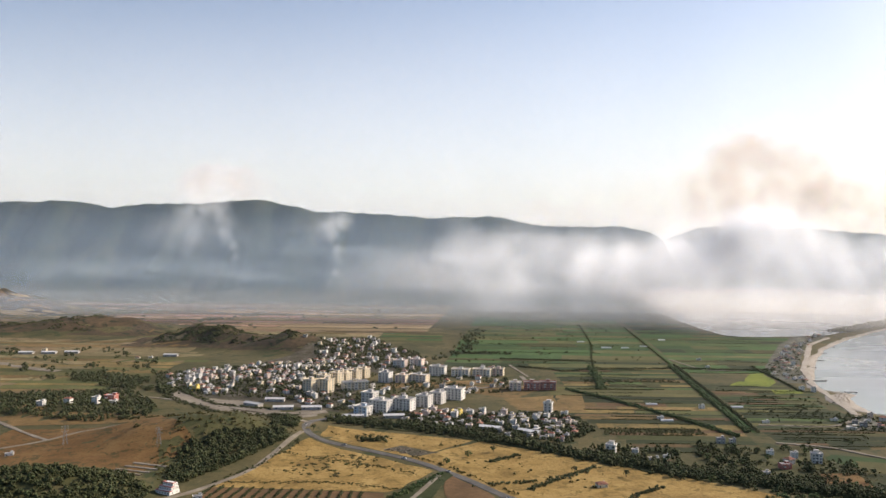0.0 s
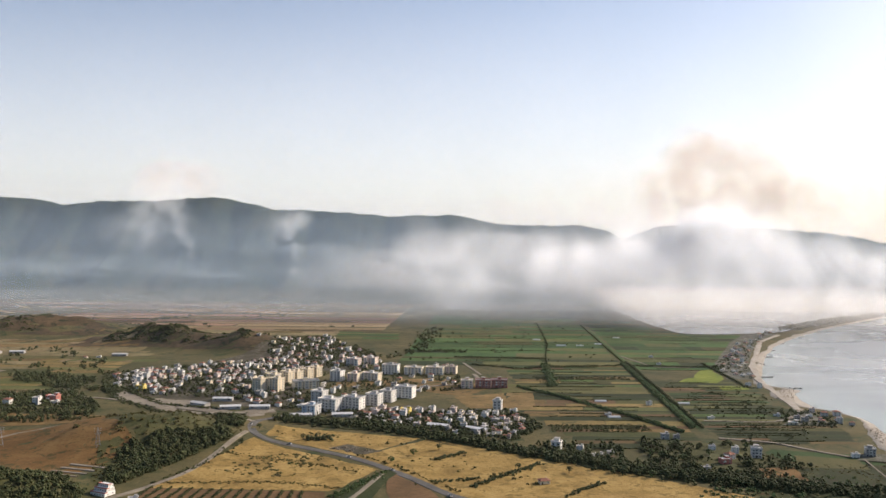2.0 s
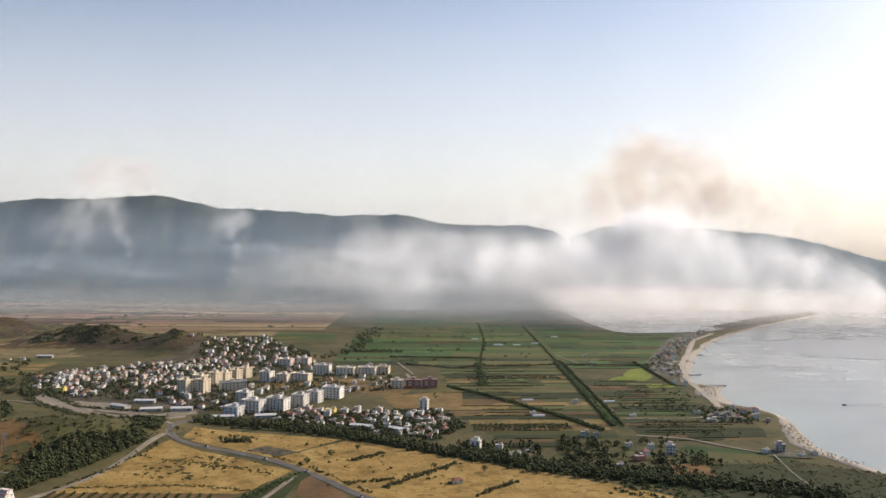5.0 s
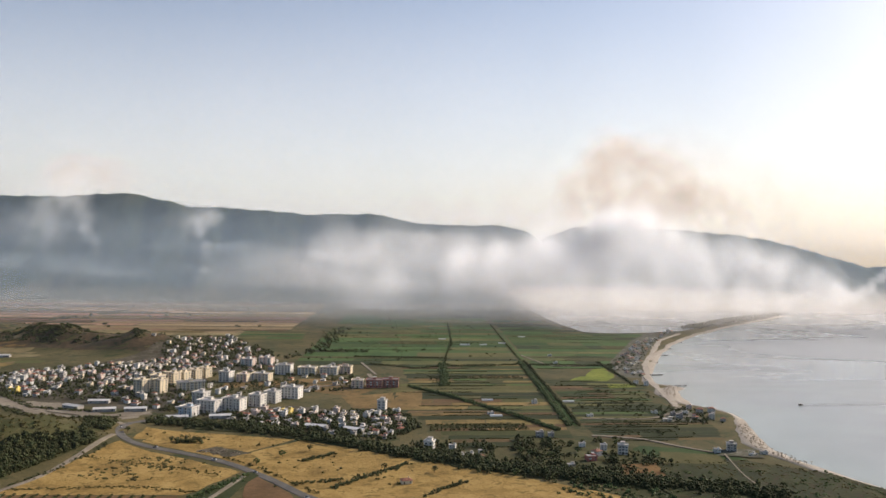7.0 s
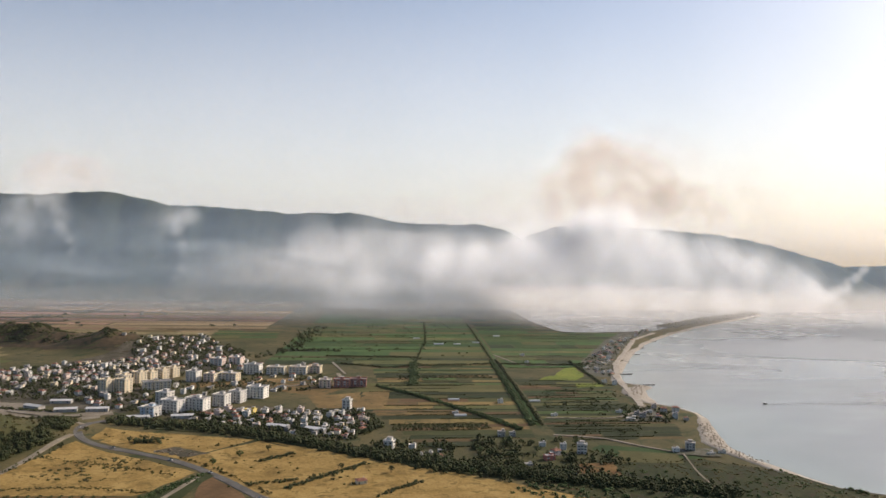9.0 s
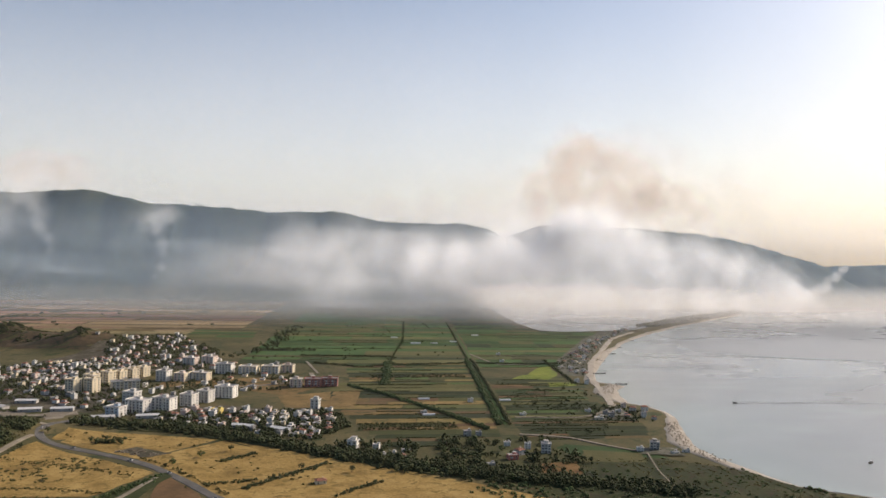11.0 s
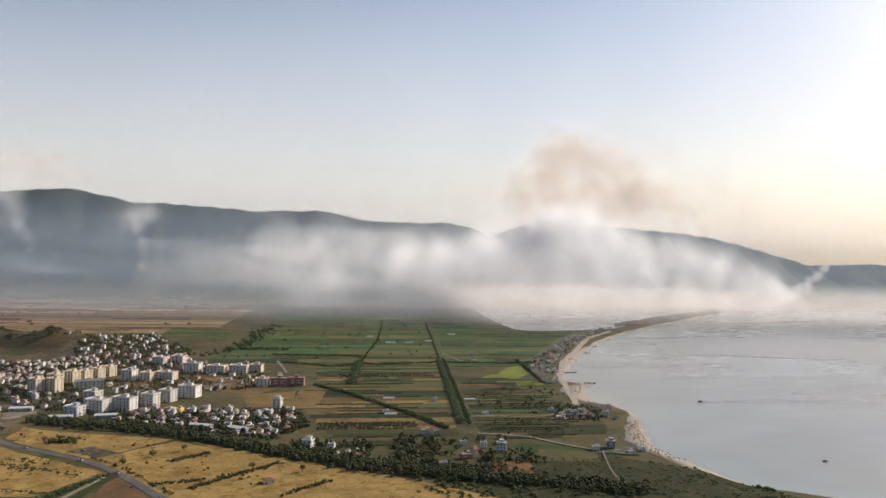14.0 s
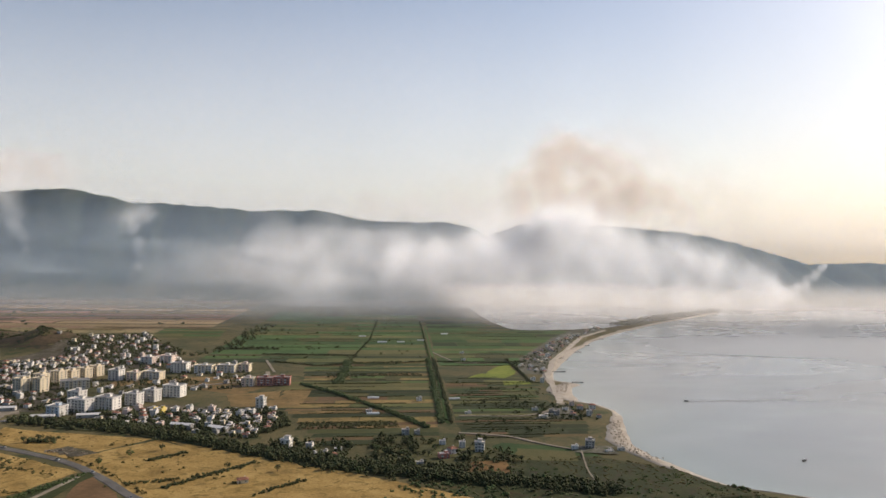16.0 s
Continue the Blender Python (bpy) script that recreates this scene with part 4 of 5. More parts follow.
def apartment_block(label, w, d, storeys, wall, accent, bays, sides=2, balconies=True):
    root = tagged(new("apartment_block"), label, "apartment block", "apartment blocks of the town")
    h, fl = storeys * 3.0 + 0.6, 3.0
    bw = w / bays
    bodies = [(-w / 2, w / 2, -d / 2, d / 2, -2.0, h)]
    part("wall", boxes("wall", M[wall], *bodies), root)
    for k in range(0, bays, 2):
        x = -w / 2 + bw * (k + 0.5)
        part("bay", boxes("bay", M[accent], (x - bw * 0.46, x + bw * 0.46, -d / 2 - 0.9, -d / 2 + 0.1, -2.0, h - 0.3)), root)
    t = 0.3
    part("roof", boxes("roof", M["roof_grey"], (-w / 2 - 0.5, w / 2 + 0.5, -d / 2 - 1.2, d / 2 + 0.5, h, h + 0.25)), root)
    part("parapet", boxes("parapet", M[wall], (-w / 2 - 0.5, w / 2 + 0.5, -d / 2 - 1.2, -d / 2 - 0.9, h + 0.25, h + 1.1), (-w / 2 - 0.5, w / 2 + 0.5, d / 2 + 0.2, d / 2 + 0.5, h + 0.25, h + 1.1),
         (-w / 2 - 0.5, -w / 2 - 0.2, -d / 2 - 0.9, d / 2 + 0.2, h + 0.25, h + 1.1), (w / 2 + 0.2, w / 2 + 0.5, -d / 2 - 0.9, d / 2 + 0.2, h + 0.25, h + 1.1)), root)
    head = part("stair_head", boxes("stair_head", M[accent], (-2.2, 2.2, -0.5, 4.0, h + 0.25, h + 3.0)), root)
    part("slab", boxes("slab", M["roof_grey"], (-2.6, 2.6, -0.9, 4.4, h + 3.0, h + 3.2)), head)
    for s in range(storeys):
        z = 0.6 + fl * s + 1.55
        for k in range(bays):
            x = -w / 2 + bw * (k + 0.5)
            proud = 0.9 if k % 2 == 0 else 0.0
            if balconies and k % 2 == 1 and s > 0:
                part("balcony", BALCONY, root, on_wall("front", w, d, x, z - 1.45))
                part("window", WIN["door"], root, on_wall("front", w, d, x, z - 0.3))
            else:
                part("window", WIN["wide"], root, on_wall("front", w, d, x, z, proud))
        for face in ("right", "left"):
            for k in range(sides):
                part("window", WIN["wide" if k % 2 else "tall"], root, on_wall(face, w, d, d * ((k + 0.5) / sides - 0.5), z))
    part("door", DOOR, root, on_wall("front", w, d, -w / 2 + bw * 1.5, 0.0))
    return root


def house(label, w, d, storeys, wall, roof, tank=False):
    root = tagged(new("house"), label, "house", "houses of the town")
    h = storeys * 2.9 + 0.3
    part("wall", boxes("wall", M[wall], (-w / 2, w / 2, -d / 2, d / 2, -2.0, h)), root)
    if roof == "flat":
        part("roof", boxes("roof", M["roof_grey"], (-w / 2 - 0.5, w / 2 + 0.5, -d / 2 - 0.7, d / 2 + 0.5, h, h + 0.22)), root)
        part("parapet", boxes("parapet", M[wall], (-w / 2 - 0.5, w / 2 + 0.5, -d / 2 - 0.7, -d / 2 - 0.5, h + 0.22, h + 0.9), (-w / 2 - 0.5, -w / 2 - 0.3, -d / 2 - 0.5, d / 2 + 0.5, h + 0.22, h + 0.9), (w / 2 + 0.3, w / 2 + 0.5, -d / 2 - 0.5, d / 2 + 0.5, h + 0.22, h + 0.9)), root)
        head = part("stair_head", boxes("stair_head", M[wall], (w * 0.1, w * 0.42, 0.0, d * 0.4, h + 0.22, h + 2.5)), root)
        part("slab", boxes("slab", M["roof_grey"], (w * 0.1 - 0.2, w * 0.42 + 0.2, -0.2, d * 0.4 + 0.2, h + 2.5, h + 2.65)), head)
    else:
        e, r = 0.6, (w if w < d else d) * 0.24
        ridge = max(0.0, w / 2 - d / 2) + 0.8
        V = [(-w / 2 - e, -d / 2 - e, h), (w / 2 + e, -d / 2 - e, h), (w / 2 + e, d / 2 + e, h), (-w / 2 - e, d / 2 + e, h)]
        V += [(x, y, z + 0.2) for x, y, z in V] + [(-ridge, 0, h + 0.2 + r), (ridge, 0, h + 0.2 + r)]
        F = [(3, 2, 1, 0), (0, 1, 5, 4), (1, 2, 6, 5), (2, 3, 7, 6), (3, 0, 4, 7), (4, 5, 9, 8), (5, 6, 9), (6, 7, 8, 9), (7, 4, 8)]
        part("roof", mesh_from("roof", V, F, M["roof_red"]), root)
        stack = part("chimney", boxes("chimney", M["white"], (w * 0.2, w * 0.2 + 0.6, 0.5, 1.1, h, h + r + 0.9)), root)
        part("cap", boxes("cap", M["concrete"], (w * 0.2 - 0.1, w * 0.2 + 0.7, 0.4, 1.2, h + r + 0.9, h + r + 1.05)), stack)
    if tank:
        V, F = [], []
        for a in range(8):
            c, s = math.cos(a * 0.785), math.sin(a * 0.785)
            V += [(-w * 0.25 + 0.6 * c, d * 0.2 + 0.6 * s, h + 0.22), (-w * 0.25 + 0.6 * c, d * 0.2 + 0.6 * s, h + 1.6)]
        F = [(2 * a, 2 * ((a + 1) % 8), 2 * ((a + 1) % 8) + 1, 2 * a + 1) for a in range(8)] + [tuple(2 * a + 1 for a in range(8))]
        part("water_tank", mesh_from("water_tank", V, F, M["steel"]), root)
    for s in range(storeys):
        z = 0.3 + 2.9 * s + 1.5
        for k in (-0.28, 0.28):
            if s or k > 0:
                part("window", WIN["tall"], root, on_wall("front", w, d, k * w, z))
        part("window", WIN["tall"], root, on_wall("right", w, d, -0.2 * d, z))
        if s and roof == "flat":
            part("balcony", BALCONY, root, on_wall("front", w, d, -0.28 * w, z - 1.35))
    part("door", DOOR, root, on_wall("front", w, d, -0.28 * w, 0.0))
    return root


def stand(ob, x, y, turn, reach, size=1.0, used=set()):
    """Puts the first copy of a kind, then more copies, on the ground."""
    z = min(land(x + a * reach * 0.6, y + b_ * reach * 0.6) for a in (-1, 1) for b_ in (-1, 1)) + 0.1
    m = pose(x, y, z, 0, 0, turn) @ Matrix.Scale(size, 4)
    TAKEN.append((x, y, reach))
    if ob.name in used:
        return copy_thing(ob, m)
    used.add(ob.name)
    ob.matrix_basis = m
    return ob


WHITE_L = apartment_block("long white four-storey apartment block with balconies", 22, 14, 4, "white", "white", 5, 2)
WHITE_S = apartment_block("white four-storey apartment block with balconies", 15, 13, 4, "white", "grey", 3, 2)
CREAM = apartment_block("tall cream apartment block with yellowish bays", 13.5, 12, 5, "cream", "cream", 3, 2)
CREAM_M = apartment_block("cream four-storey apartment block", 13, 12, 4, "cream", "cream", 3, 2)
CREAM_L = apartment_block("long cream apartment block facing the meadow", 25, 13, 3, "cream", "white", 5, 2)
CREAM_S = apartment_block("short cream apartment block facing the meadow", 15, 13, 3, "cream", "pink", 3, 2)
RED = apartment_block("dark red apartment block with pale balconies", 20, 13, 3, "red", "brick", 5, 2)
PINK = apartment_block("pinkish apartment block behind the houses", 19, 13, 3, "pink", "white", 3, 2)
for kind, x, y, turn, r in (
    (WHITE_L, -53, 706, -24, 10), (WHITE_L, -33, 714, -24, 10), (WHITE_S, -15, 731, -24, 8), (WHITE_S, -3, 747, -24, 8), (WHITE_L, 13, 768, -20, 10), (WHITE_S, -66, 742, -24, 8),
    (CREAM, -130, 793, -30, 7), (CREAM, -114, 796, -30, 7), (CREAM, -121, 820, -30, 7), (CREAM, -110, 838, -30, 7), (CREAM_M, -103, 855, -30, 7), (CREAM_M, -94, 870, -30, 7), (CREAM_M, -86, 884, -30, 7),
    (WHITE_S, -60, 858, -22, 8), (CREAM_S, -42, 857, -22, 8), (CREAM_L, -24, 862, -22, 10), (WHITE_L, -4, 906, -14, 10), (CREAM_L, 22, 904, -14, 11), (CREAM_L, 46, 906, -14, 11), (CREAM_S, 65, 912, -14, 8),
    (PINK, -50, 968, -20, 9), (PINK, -30, 978, -20, 9),
):
    stand(kind, x, y, turn, r)
for x in (93, 110):
    stand(RED, x, 822 + (x - 93) * 0.1, -6, 8)
stand(CREAM_S, 76, 820, -6, 7)
BLUE = apartment_block("small white and pale blue four-storey block", 16, 13, 3, "white", "blue", 3, 2)
stand(BLUE, -67, 690, -24, 8)
TOWER = apartment_block("narrow white three-storey house among low houses", 9, 8, 3, "white", "white", 2, 2, False)
stand(TOWER, 96, 713, -20, 5)
SLIM = apartment_block("white two-storey house beside the creek trees", 8.5, 7.5, 2, "white", "white", 2, 2, False)
stand(SLIM, 123.5, 575, -22, 5)
HOTEL = apartment_block("grey unfinished seaside hotel block", 11, 9, 3, "grey", "concrete", 3, 2)
stand(HOTEL, 345, 556, -20, 6, 0.75)
TERRACE = apartment_block("low white terraced block with stepped floors", 32, 14, 3, "white", "cream", 7, 2)
stand(TERRACE, -88, 812, 20, 11)
VILLA = apartment_block("tall pale grey villa with many windows", 10, 9, 3, "grey", "white", 3, 2)
stand(VILLA, 261, 553, -15, 6, 0.85)

HOUSES = [
    house("white two-storey house with a flat roof", 9.5, 8, 2, "white", "flat", True), house("white house with a red tiled roof", 10, 8.5, 2, "white", "hip"), house("low cream house with a red tiled roof", 10.5, 8, 1, "cream", "hip"),
    house("cream two-storey house with a flat roof", 9, 8, 2, "cream", "flat", True), house("raw concrete house with a flat roof", 9, 8, 2, "concrete", "flat"), house("white three-storey house with a flat roof", 9, 8.5, 3, "white", "flat", True),
    house("pink two-storey house with a flat roof", 9, 8, 2, "pink", "flat"), house("low white house with a flat roof", 10.5, 7, 1, "white", "flat"), house("grey house with a red tiled roof", 9.5, 8.5, 2, "grey", "hip"),
]


def cottage(label, w, d, wall, roof):
    """A low house: walls, an overhanging flat roof, a window and a door."""
    root = tagged(new("house"), label, "house", "houses of the town")
    part("wall", boxes("wall", M[wall], (-w / 2, w / 2, -d / 2, d / 2, -2.0, 3.1), (w * 0.1, w / 2, -d * 0.1, d / 2, 3.1, 5.6)), root)
    part("roof", boxes("roof", M[roof], (-w / 2 - 0.5, w / 2 + 0.5, -d / 2 - 0.6, -d * 0.1, 3.1, 3.35), (-w / 2 - 0.5, w * 0.1, -d * 0.1, d / 2 + 0.5, 3.1, 3.35), (w * 0.1 - 0.3, w / 2 + 0.5, -d * 0.1 - 0.4, d / 2 + 0.5, 5.6, 5.85)), root)
    part("window", WIN["wide"], root, on_wall("front", w, d, w * 0.22, 1.6))
    part("door", DOOR, root, on_wall("front", w, d, -0.2 * w, 0.0))
    return root


COTTAGES = [cottage("low white house with a pale flat roof", 11, 8, "white", "roof_grey"), cottage("low cream house with a pale flat roof", 12, 8, "cream", "roof_grey"), cottage("low grey house with a red roof slab", 10, 9, "grey", "roof_red")]
MANOR = tagged(new("villa"), "white stepped villa with red terrace parapets", "villa")
for k, (w_, d0, d1, z0, z1) in enumerate(((17, -7, 6, -2, 3.2), (15, -3.5, 6, 3.2, 6.2), (12, 0, 6, 6.2, 9.0))):
    part("floor", boxes("floor", M["white"], (-w_ / 2, w_ / 2, d0, d1, z0, z1)), MANOR)
    part("parapet", boxes("parapet", M["red"], (-w_ / 2 - 0.2, w_ / 2 + 0.2, d0 - 0.2, d0 + 0.1, z1, z1 + 0.9), (-w_ / 2 - 0.2, -w_ / 2 + 0.1, d0 + 0.1, d0 + 3.4, z1, z1 + 0.9), (w_ / 2 - 0.1, w_ / 2 + 0.2, d0 + 0.1, d0 + 3.4, z1, z1 + 0.9)), MANOR)
    for x in range(-2, 3):
        part("window", WIN["tall"], MANOR, Matrix.Translation((x * w_ / 5.2, d0, max(0, z0) + 1.6)))
    for y in (0.3, 0.75):
        part("window", WIN["small"], MANOR, Matrix.Rotation(radians(90), 4, "Z") @ Matrix.Translation((d0 + (d1 - d0) * y, -w_ / 2, max(0, z0) + 1.6)))
stand(MANOR, -159, 467, -25, 6, 0.78)
YELLOW = house("bright yellow two-storey house with flat roof", 10, 8, 2, "yellow", "flat")
REDHOUSE = house("dark red house with a flat roof", 12, 9, 2, "red", "flat")
for kind, x, y, turn in (
    (0, -343, 684, -10), (1, -325, 695, -10), (5, -303, 701, -15), (7, -290, 706, -15), (7, -294, 544, 20), (7, -139, 458, 15), (2, 100, 491, 10), (4, 213, 606, -5), (4, 222, 606, -5),
    (7, 214, 523, 10), (5, 250, 563, -10), (0, 237, 573, -10), (8, 240, 548, 30), (0, 332, 552, -10), (7, 366, 548, -15), (7, 355, 543, 20), (5, 382, 664, -20), (7, 368, 688, -20), (4, 352, 678, -20), (7, 340, 690, 0),
    (0, 140, 572, -20), (7, 150, 556, -20), (0, 142, 546, -10), (2, 156, 548, 15), (7, 160, 562, 0), (0, 70, 662, -20), (5, 60, 656, -20), (7, 276, 677, 0), (5, 387, 830, -10), (0, 380, 842, 0), (5, 448, 1019, 0), (0, -143, 1098, 0), (1, -150, 1110, 10),
    (3, -525, 1054, 0), (7, 339, 1055, 0), (7, 329, 989, 0), (2, -250, 880, 10), (2, -385, 1010, 0), (7, -370, 1014, 0), (0, 240, 735, 0), (7, 190, 690, 0),
):
    stand(HOUSES[kind], x, y, turn, 5, 0.78)
stand(YELLOW, 14, 690, -22, 6)
stand(YELLOW, -245, 792, -10, 6)
stand(REDHOUSE, -296, 716, -10, 6)
stand(REDHOUSE, 232, 536, 10, 6, 0.72)


def shed(w, d):
    """A long low shed with a shallow sheet roof."""
    root = tagged(new("shed"), "long low shed with a pale sheet-metal roof", "shed", "sheds at the town's edge")
    part("wall", boxes("wall", M["concrete"], (-w / 2, w / 2, -d / 2, d / 2, -1.0, 3.2)), root)
    e = 0.4
    V = [(sx * (w / 2 + e), y, z) for y, z in ((-d / 2 - e, 3.15), (0, 4.4), (d / 2 + e, 3.15), (d / 2 + e, 3.3), (0, 4.55), (-d / 2 - e, 3.3)) for sx in (-1, 1)]
    F = [(2 * k, 2 * k + 1, 2 * ((k + 1) % 6) + 1, 2 * ((k + 1) % 6)) for k in range(6)] + [(0, 2, 4, 6, 8, 10), (11, 9, 7, 5, 3, 1)]
    part("roof", mesh_from("roof", V, F, M["sheet"]), root)
    part("door", boxes("door", M["steel"], (-1.6, 1.6, -d / 2 - 0.08, -d / 2 + 0.02, 0, 2.8)), root)
    for k in (-0.35, 0.35):
        part("window", WIN["wide"], root, on_wall("front", w, d, k * w, 1.9))
    return root


BARN = shed(22, 9)
for x, y, turn in ((-115, 710, 5), (-74, 676, 6), (-40, 680, 8), (-140, 708, 10), (-170, 722, -30), (-155, 745, 0), (40, 640, -22), (70, 628, -30), (-512, 1040, 4), (-485, 1046, 4), (-540, 1036, 4), (-350, 1030, 0)):
    stand(BARN, x, y, turn, 7)


FAR = []  # kinds and poses of houses too far off to count


def settle_houses(poly, n, turn, gap=4.7, far=False, low=False):
    xs, ys_ = [p[0] for p in poly], [p[1] for p in poly]
    made = tries = 0
    while made < n and tries < 4000:
        tries += 1
        x, y = rng.uniform(min(xs), max(xs)), rng.uniform(min(ys_), max(ys_))
        if inside(poly, x, y) and free(x, y, gap) and road_gap(x, y) > 9:
            kind = rng.choice(COTTAGES + HOUSES[2:3] + HOUSES[7:8] if low else HOUSES + HOUSES[4:5] + HOUSES[8:9] + COTTAGES * 2)
            angle, size = turn + rng.choice((0, 0, 90)) + rng.gauss(0, 5), rng.uniform(0.62, 0.98)
            if far:
                size *= 0.8
                FAR.append((kind, pose(x * K, y * K, (land(x, y) + 0.1) * K, 0, 0, angle) @ Matrix.Scale(size, 4)))
                TAKEN.append((x, y, gap))
            else:
                stand(kind, x, y, angle, gap, size)
            made += 1


settle_houses([(-305, 890), (-268, 782), (-160, 765), (-140, 800), (-122, 880), (-95, 950), (-150, 1010), (-235, 960)], 96, -22, 4.2)
settle_houses([(-305, 890), (-290, 845), (-200, 860), (-122, 880), (-95, 950), (-150, 1010), (-235, 960)], 70, -22, 4.2, True)
settle_houses([(-190, 1100), (-185, 1230), (-105, 1260), (-30, 1060), (-20, 985), (-90, 935), (-150, 1010)], 95, -20, 4.4, True)
settle_houses([(-38, 690), (-28, 660), (40, 628), (92, 604), (112, 640), (108, 695), (40, 705), (0, 712)], 66, -22)
settle_houses([(-150, 760), (-80, 700), (-80, 770), (-110, 785)], 12, -24)
settle_houses([(-95, 775), (-60, 760), (20, 790), (70, 800), (60, 890), (-30, 890), (-80, 850)], 24, -22, 5)
settle_houses([(-75, 905), (60, 925), (70, 960), (-20, 985), (-85, 935)], 16, -16, 5)
settle_houses([(405, 880), (380, 940), (440, 1060), (520, 1210), (640, 1390), (665, 1385), (550, 1210), (475, 1060), (420, 940)], 46, 30, 4, True, True)
settle_houses([(335, 655), (395, 645), (398, 700), (375, 712)], 8, -15, 5)


def joined(name, items, label, category):
    """Copies of many far things in one mesh."""
    V, F, where, mats = [], [], [], []
    for kind, m in items:
        for ob in kind.children_recursive:
            up = ob.matrix_basis if ob.parent == kind else ob.parent.matrix_basis @ ob.matrix_basis
            n = len(V)
            V += [m @ up @ q.co for q in ob.data.vertices]
            for poly in ob.data.polygons:
                F.append(tuple(n + k for k in poly.vertices))
                mat = ob.data.materials[poly.material_index]
                if mat not in mats:
                    mats.append(mat)
                where.append(mats.index(mat))
    me = mesh_from(name, V, F, mats)
    me.polygons.foreach_set("material_index", where)
    me.transform(Matrix.Scale(1 / K, 4))
    return tagged(new(name, me), label, category, kind="stuff")


joined("far_houses", FAR, "pale small houses crowding the far side of town", "houses")


def greenhouse(w, d):
    """A long low plastic-covered tunnel with end walls."""
    root = tagged(new("greenhouse"), "long white plastic-covered greenhouse tunnel", "greenhouse", "greenhouses on the plain")
    V, F = [], []
    for k in range(9):
        a = math.pi * k / 8
        V += [(-w / 2, -d / 2 * math.cos(a), 3.2 * math.sin(a)), (w / 2, -d / 2 * math.cos(a), 3.2 * math.sin(a))]
    F = [(2 * k, 2 * k + 1, 2 * k + 3, 2 * k + 2) for k in range(8)]
    part("cover", mesh_from("cover", V, F, M["sheet"], flat=False), root)
    for side in (0, 1):
        part("end_wall", mesh_from("end_wall", [V[2 * k + side] for k in range(9)], [tuple(range(9))], M["sheet"]), root)
    return root


TUNNEL = greenhouse(24, 8)
for x, y, turn in ((240, 1168, 0), (268, 1170, 0), (350, 1276, 4), (198, 751, 0), (193, 681, 3), (300, 1190, 0), (215, 1240, 0), (275, 742, 2)):
    stand(TUNNEL, x, y, turn, 7, 0.75)


# ---- trees, hedges and scrub ----
CREEK = [(-92, 668), (-60, 655), (-30, 645), (10, 628), (40, 607), (75, 582), (105, 560), (140, 535), (175, 512), (215, 495), (270, 478)]
ribbon(CREEK, 8.5, 0.75, M["scrub"], "undergrowth", "dark undergrowth along the creek", "undergrowth", bank=2.0, wander=0.8)
field([(180, 520), (268, 508), (278, 585), (190, 602)], M["scrub"], "dark rough ground around the farmyards", "undergrowth", lift=0.4, cell=6, ragged=5.0)
wood("creek_trees", along(CREEK, 0.45, 5.0, (2.2, 5.6), (2.6, 5)), M["leaf"], "dark green trees along the creek", count=9)
wood("creek_trees", along([(100, 566), (140, 538), (175, 516), (215, 500), (275, 474), (330, 452)], 0.4, 7.0, (2.0, 5.2), (2.6, 5)), M["leaf"], "dense dark trees where the creek nears the shore", count=8)
wood("hill_wood", scatter([(-165, 470), (-112, 590), (-108, 640), (-125, 668), (-150, 652), (-170, 605), (-180, 540)], 1050, (1.5, 4.6), (1.8, 4.4), thin=0.16), M["leaf"], "dense dark wood on the hillside", count=9)
wood("hill_scrub", scatter([(-190, 600), (-170, 655), (-240, 660), (-235, 580)], 160, (1, 3), (1.5, 4), thin=0.4), M["leaf_dry"], "thin dry scrub on the hilltop", "bushes", count=5)
wood("near_wood", scatter([(-310, 420), (-165, 415), (-168, 470), (-200, 500), (-260, 500)], 900, (1.8, 4.2), (2.2, 4.4)), M["leaf"], "dark wood on the near hill", count=9)
wood("village_trees", scatter([(-430, 762), (-365, 655), (-285, 640), (-240, 650), (-250, 700), (-295, 772)], 760, (2.2, 5), (2.6, 5.2), clear=1), M["leaf"], "trees around the outlying houses", count=7)
wood("streamside_trees", scatter([(-400, 888), (-320, 860), (-250, 790), (-262, 772), (-340, 805), (-395, 850)], 420, (2, 5), (2.6, 5), clear=1, thin=0.15), M["leaf"], "dark trees along the dry stream", count=6)
wood("stream_bushes", along([(-280, 792), (-250, 745), (-222, 716), (-195, 690), (-165, 672), (-120, 680)], 0.8, 2.5, (0.8, 2.4), (1.6, 3.4), gap=0.2) + along([(-262, 800), (-236, 762), (-205, 724), (-150, 705)], 0.9, 2.0, (0.8, 2.6), (1.6, 3.6), gap=0.2), M["leaf"], "bushes along the dry stream bed", "bushes", count=5)
wood("town_trees", scatter([(-320, 890), (-270, 770), (-150, 755), (-60, 680), (-40, 700), (-90, 800), (-90, 930), (-20, 980), (-30, 1080), (-110, 1260), (-200, 1230), (-160, 1010)], 3000, (1.6, 4.0), (2, 4.2), clear=0.1), M["leaf"], "garden trees among the town's houses", count=6)
wood("creekside_garden_trees", scatter([(-40, 695), (-30, 655), (40, 625), (95, 595), (125, 640), (112, 700)], 700, (2, 4.6), (2.4, 4.6), clear=0.1), M["leaf"], "garden trees among low houses", count=7)
wood("farmyard_trees", scatter([(175, 520), (230, 500), (285, 520), (280, 580), (235, 610), (190, 600)], 210, (2.2, 5.6), (2.6, 5), clear=1, thin=0.25), M["leaf"], "trees around the farmyards", count=7)
wood("house_trees", scatter([(110, 590), (120, 545), (165, 535), (170, 575)], 70, (3, 6), (3, 6), clear=1.5), M["leaf"], "trees around the white houses", count=7)
